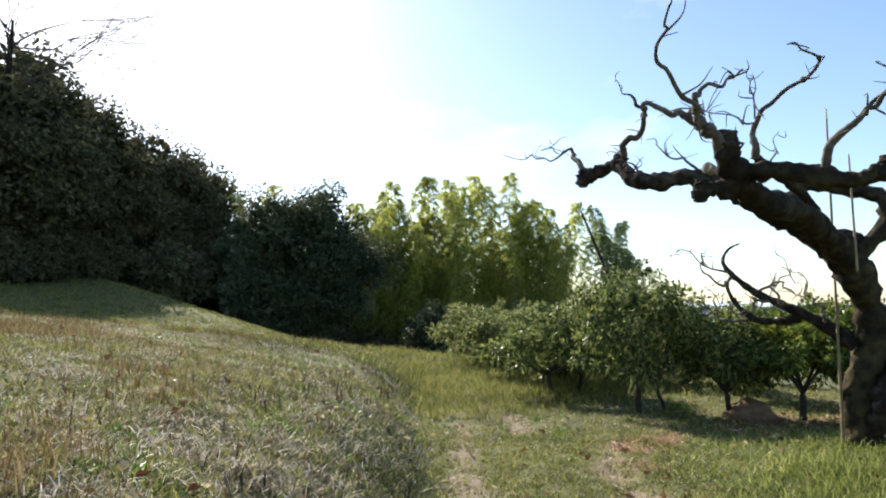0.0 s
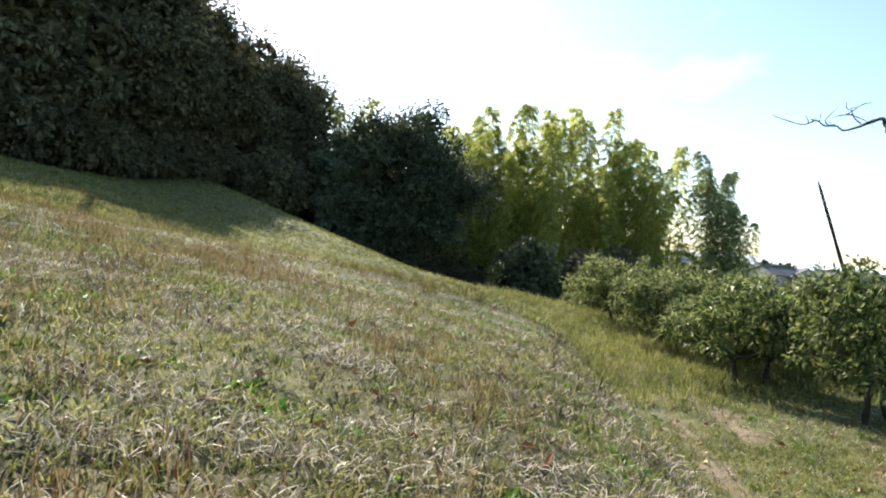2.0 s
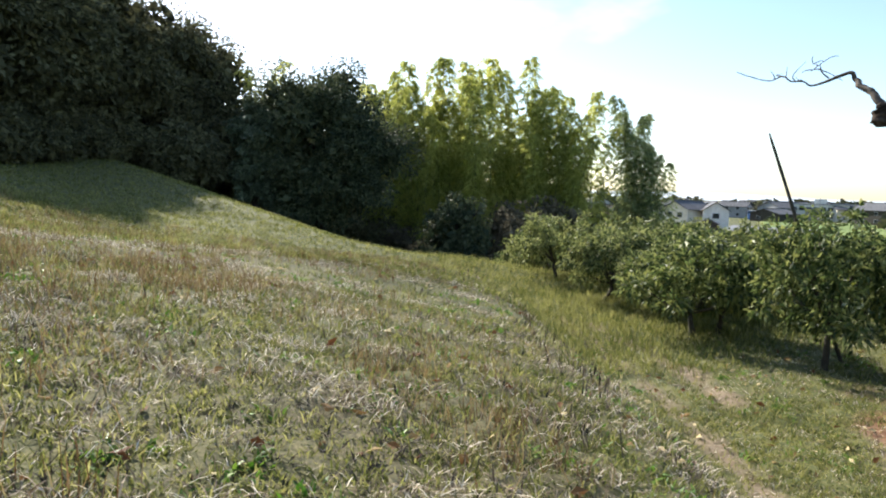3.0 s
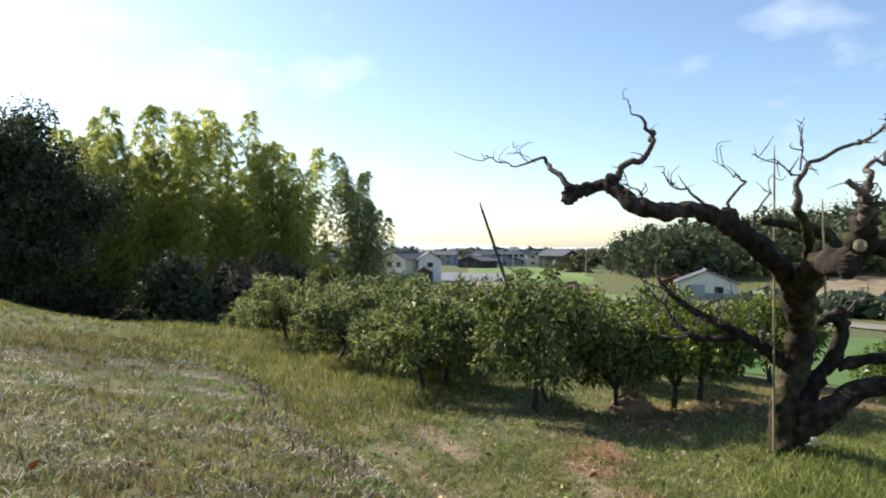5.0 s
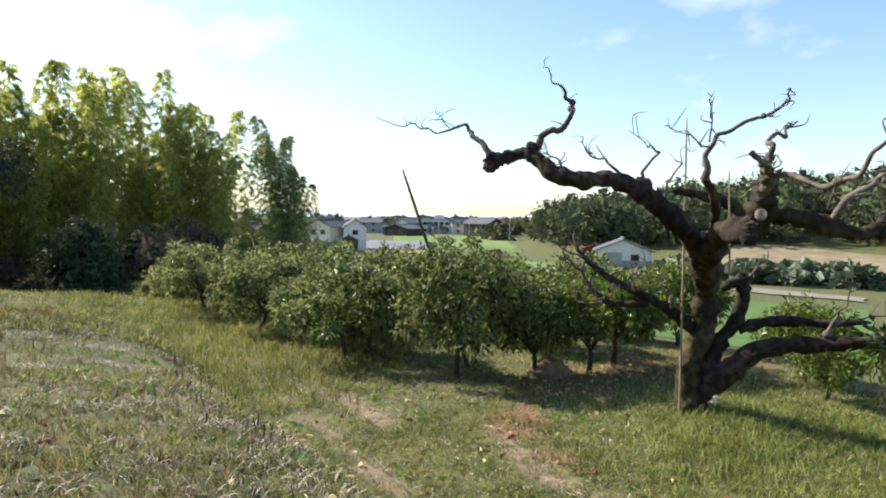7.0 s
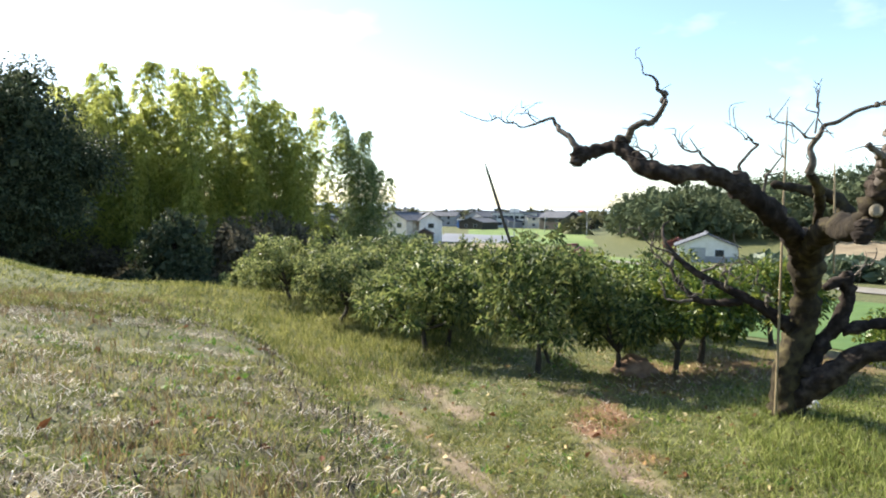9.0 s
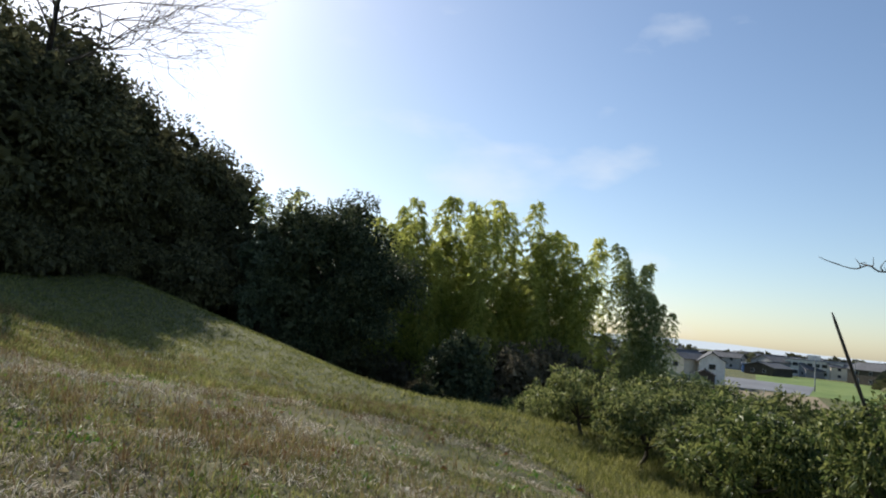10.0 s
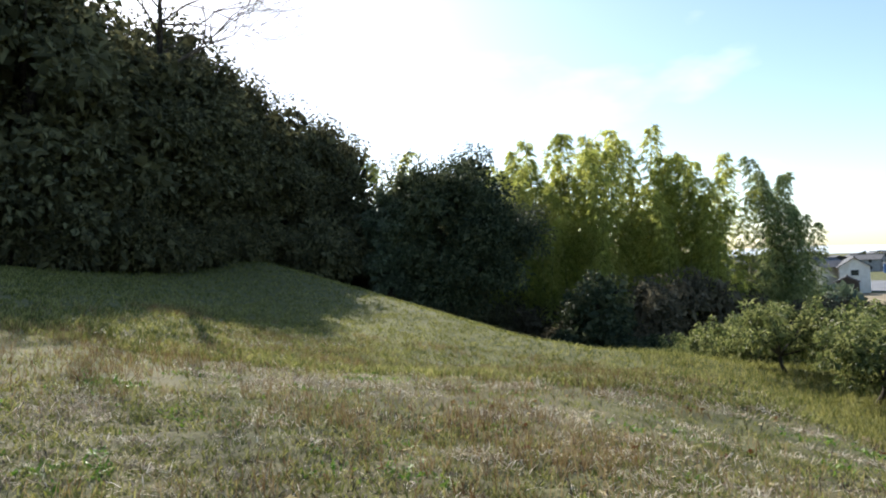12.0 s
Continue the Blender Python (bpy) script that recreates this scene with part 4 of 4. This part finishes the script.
rh = np.random.default_rng(12)
spots = []
for i in range(900):
    b, d = rh.uniform(37.9, 92), rh.uniform(158, 250)
    x, y = bearing(b, d)
    if far_hill(x, y) > 1.1:
        w = rh.uniform(7, 13)
        spots.append((x, y, w, w * rh.uniform(.75, 1.0)))
canopy("hill_woods", spots, .62, 160000, 3, M_LEAF_HILL_HAZED, "rounded evergreen woods covering a low hill")
spots = []
for i in range(70):
    b, d = rh.uniform(12, 40), rh.uniform(240, 900)
    x, y = bearing(b, d)
    spots.append((x, y, rh.uniform(5, 12), rh.uniform(4, 8)))
canopy("town_trees", spots, 1.3, 9000, 4, M_LEAF_FOREST, "dark trees scattered between the town houses")
spots = [(*bearing(rh.uniform(50, 64), rh.uniform(98, 108)), 3.5, 2.2) for i in range(26)] + [(*bearing(rh.uniform(18.5, 23), rh.uniform(100, 128)), 4, 3) for i in range(16)]
canopy("hedge_scrub", spots, .5, 9000, 5, M_LEAF_GREY, "low green scrub along field edges")


def far_hills():
    """Pale ridge at the horizon; its haze is painted as a glow."""
    m = bpy.data.materials.new("painted_haze_glow")
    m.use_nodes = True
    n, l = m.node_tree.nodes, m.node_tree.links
    # emission imitates haze brightness; the ridge takes no light from the sun
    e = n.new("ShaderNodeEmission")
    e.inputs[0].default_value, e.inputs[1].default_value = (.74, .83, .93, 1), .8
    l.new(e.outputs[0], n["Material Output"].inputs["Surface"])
    a = np.radians(np.linspace(-70, 100, 120))
    top = 16 + 6 * np.sin(a * 7) + 4 * np.sin(a * 17 + 1)
    R = 2600
    lo = np.stack([R * np.sin(a), R * np.cos(a), np.full(120, -30.0)], 1)
    hi = np.stack([R * np.sin(a), R * np.cos(a), top], 1)
    i = np.arange(119)
    f = np.stack([i, i + 1, 121 + i, 120 + i], 1)
    tagged(new("backdrop", mesh_np("backdrop", np.vstack([lo, hi]), f, m)), "pale blue distant hills, their haze painted as an even glow", "backdrop", kind="structure")


far_hills()


# ---- grass and litter ----
def scatter(n, x0, x1, y0, y1, keep, r, tuft=1):
    c = max(1, n // tuft)
    x, y = r.uniform(x0, x1, c), y0 + (y1 - y0) * r.uniform(0, 1, c) ** 1.5
    if tuft > 1:
        wide = np.repeat(r.uniform(.02, .09, c), tuft)
        x, y = np.repeat(x, tuft) + r.normal(size=c * tuft) * wide, np.repeat(y, tuft) + r.normal(size=c * tuft) * wide
        n = c * tuft
    k = r.uniform(0, 1, n) < keep(x, y)
    x, y = x[k], y[k]
    return np.stack([x, y, height(x, y) - .01], 1)


def patchy(x, y, s, o):
    q = waves(x * s + o, y * s - o) + .7 * waves(y * s * 1.9 + x * s * .7 + 2 * o, x * s * 2.1 - y * s * .5) + .5 * waves(x * s * 4.3 - y * s + o, y * s * 3.9 + x * s * 1.3)
    return .5 + .5 * np.clip(q * 1.7, -1, 1)


def grass(name, label, n, area, keep, hgt, wid, lean, mat, seed, tuft=5):
    """Blades standing in small tufts."""
    r = np.random.default_rng(seed)
    p = scatter(n, *area, keep, r, tuft)
    v, f = blades(p, hgt, wid, lean, r)
    tagged(new(name, mesh_np(name, v, f, mat)), label, "grass", kind="stuff")


def bank_s(x, y):
    return toe(y) - x


grass("green_grass", "short green grass on the bank and path", 340000, (-17, 10, -3.0, 30), lambda x, y: (1 - masks(x, y)[0]) * (1 - .8 * masks(x, y)[1]) * np.where(bank_s(x, y) > 0, .3 + .7 * patchy(x, y, 1.3, 1), .85) * (1 - .4 * sstep(.6, .95, patchy(x, y, .8, 2)) * (bank_s(x, y) > .05)), .085, .011, .9, M_GRASS, 61)
grass("dry_straw", "pale flattened dry straw lying on the bank", 210000, (-15, 1, -2, 22), lambda x, y: np.where(bank_s(x, y) > .05, (.03 + .97 * sstep(.55, 1.0, patchy(x, y, .8, 2))) * sstep(0, 1.2, bank_s(x, y)), .02), .08, .008, 1.9, M_STRAW, 62)
grass("rusty_stems", "standing rust-coloured dry grass stems", 110000, (-17, -1.0, 3, 24), lambda x, y: np.where(bank_s(x, y) > 2.0, patchy(x, y, .55, 4) ** 2, .03), .17, .007, .45, M_RUST, 63)
grass("dark_weeds", "dark withered weed stems along the bank edge", 26000, (-6, .4, 3, 20), lambda x, y: np.clip((bank_s(x, y) - .1) * 2, 0, 1) * np.exp(-np.clip(bank_s(x, y) - .6, 0, 9) / .9) * sstep(.45, .95, patchy(x, y, 1.6, 8)) * .6, .14, .014, .3, M_WEED, 64)
grass("fresh_weeds", "fresh bright green weed clumps in the dry bank", 95000, (-12, 9, 2.5, 15), lambda x, y: (patchy(x, y, 1.7, 7) > .84) * .8, .06, .026, 1.2, M_SHOOT, 65)
grass("lush_grass", "tall lush green grass around the old tree", 65000, (2.6, 10, 2.5, 12), lambda x, y: np.exp(-((x - 5.6) / 2.6) ** 2 - ((y - 7) / 3.0) ** 2) * (1 - masks(x, y)[1]), .13, .012, 1.0, M_GRASS_LUSH, 66)
grass("tall_grass", "tall grey-green grass clump in front of the old tree", 9000, (3.2, 6.4, 5.8, 9.4), lambda x, y: np.exp(-((x - 4.5) / .9) ** 2 - ((y - 7.5) / .7) ** 2), .19, .011, .7, M_GRASS_LUSH, 68)
grass("path_straw", "short dry grass mixed into the path turf", 70000, (-.5, 9, 2.5, 15), lambda x, y: np.where(bank_s(x, y) < 0, .2 + .6 * patchy(x, y, .9, 6), 0), .06, .009, 1.6, M_STRAW, 69)
grass("orchard_grass", "long soft green grass along the orchard edge", 90000, (-9, 6, 12, 31), lambda x, y: sstep(.9, -.5, bank_s(x, y)) * np.clip((y - 12.5 + .6 * (2.5 - x)) / 4, 0, 1), .22, .012, .7, M_GRASS, 67)
grass("slope_grass", "soft green grass on the shaded slope below the wood", 110000, (-30, -1, 14, 46), lambda x, y: .95, .13, .022, .9, M_GRASS, 60)


near = (-12, 3.2, 2.4, 11)
grass("near_grass", "dense short green turf on the bank and path", 215000, near, lambda x, y: (1 - masks(x, y)[0]) * np.where(bank_s(x, y) > 0, .35 + .65 * patchy(x, y, 1.1, 3), .9) * (1 - .5 * sstep(.5, .9, patchy(x, y, 1.0, 5)) * (bank_s(x, y) > .1)), .06, .011, 1.0, M_GRASS, 71)
grass("near_straw", "matted pale dry grass in the turf of the bank", 80000, near, lambda x, y: np.where(bank_s(x, y) > .1, .08 + .92 * sstep(.5, .9, patchy(x, y, 1.0, 5)), .04), .055, .007, 1.8, M_STRAW, 72)
grass("dead_stems", "brown withered grass in the turf of the bank", 48000, near, lambda x, y: np.where(bank_s(x, y) > .1, .2 + .8 * sstep(.3, .9, patchy(x, y, 1.5, 9)), .05), .07, .012, 1.6, M_WEED, 73)


def straw_tufts():
    r = np.random.default_rng(75)
    p = scatter(420, -11, -.3, 3, 16, lambda x, y: np.where(bank_s(x, y) > .3, .75, 0), r)
    k = np.repeat(np.arange(len(p)), 85)
    q = p[k] + np.stack([r.normal(size=len(k)) * .17, r.normal(size=len(k)) * .09, 0 * k], 1)
    q[:, 2] = height(q[:, 0], q[:, 1]) + r.uniform(0, .04, len(k))
    v, f = blades(q, .065, .008, 1.7, r)
    tagged(new("straw_tufts", mesh_np("straw_tufts", v, f, M_STRAW)), "bleached tufts of dry straw on the bank", "grass", kind="stuff")


straw_tufts()


def litter():
    r = np.random.default_rng(70)
    p = scatter(2800, -8, 8, 3, 14, lambda x, y: np.where(bank_s(x, y) < 0, .45 + .55 * (track(x, y, TRACK_B) < .6), .3), r)
    p[:, 2] += .035
    w = np.stack([r.normal(size=len(p)), r.normal(size=len(p)), r.normal(size=len(p)) * .25], 1)
    v, f = leaves(p, w, .11, .06, r, .2, 0)
    tagged(new("fallen_leaves", mesh_np("fallen_leaves", v, f, M_DEAD_LEAF)), "fallen tan and rust leaves scattered over the grass", "leaves", kind="stuff")


litter()


def lump(name, x, y, sx, sy, sz, mat, label, category, seed):
    bm = bmesh.new()
    bmesh.ops.create_icosphere(bm, subdivisions=4, radius=1)
    for v in bm.verts:
        k = 1 + .3 * noise.noise(v.co * 1.6 + Vector((seed, 0, 0))) + .12 * noise.noise(v.co * 5)
        v.co = Vector((v.co.x * sx * k, v.co.y * sy * k, v.co.z * sz * k))
    me = bpy.data.meshes.new(name)
    bm.to_mesh(me)
    bm.free()
    for f in me.polygons:
        f.use_smooth = True
    me.materials.append(mat)
    ob = new(name, me)
    ob.matrix_world = pose(x, y, H(x, y), 0, 0, seed * 40)
    return tagged(ob, label, category)


lump("soil_mound", 5.45, 12.0, .48, .38, .3, M_SOIL, "bare brown soil mound at a citrus tree's foot", "soil", 1)
lump("stone", 5.95, 8.75, .24, .17, .13, M_STONE, "pale grey stone lying in grass beside the old tree", "stone", 2)
lump("stone", 5.75, 8.95, .12, .1, .08, M_STONE, "small pale stone lying in grass", "stone", 3)
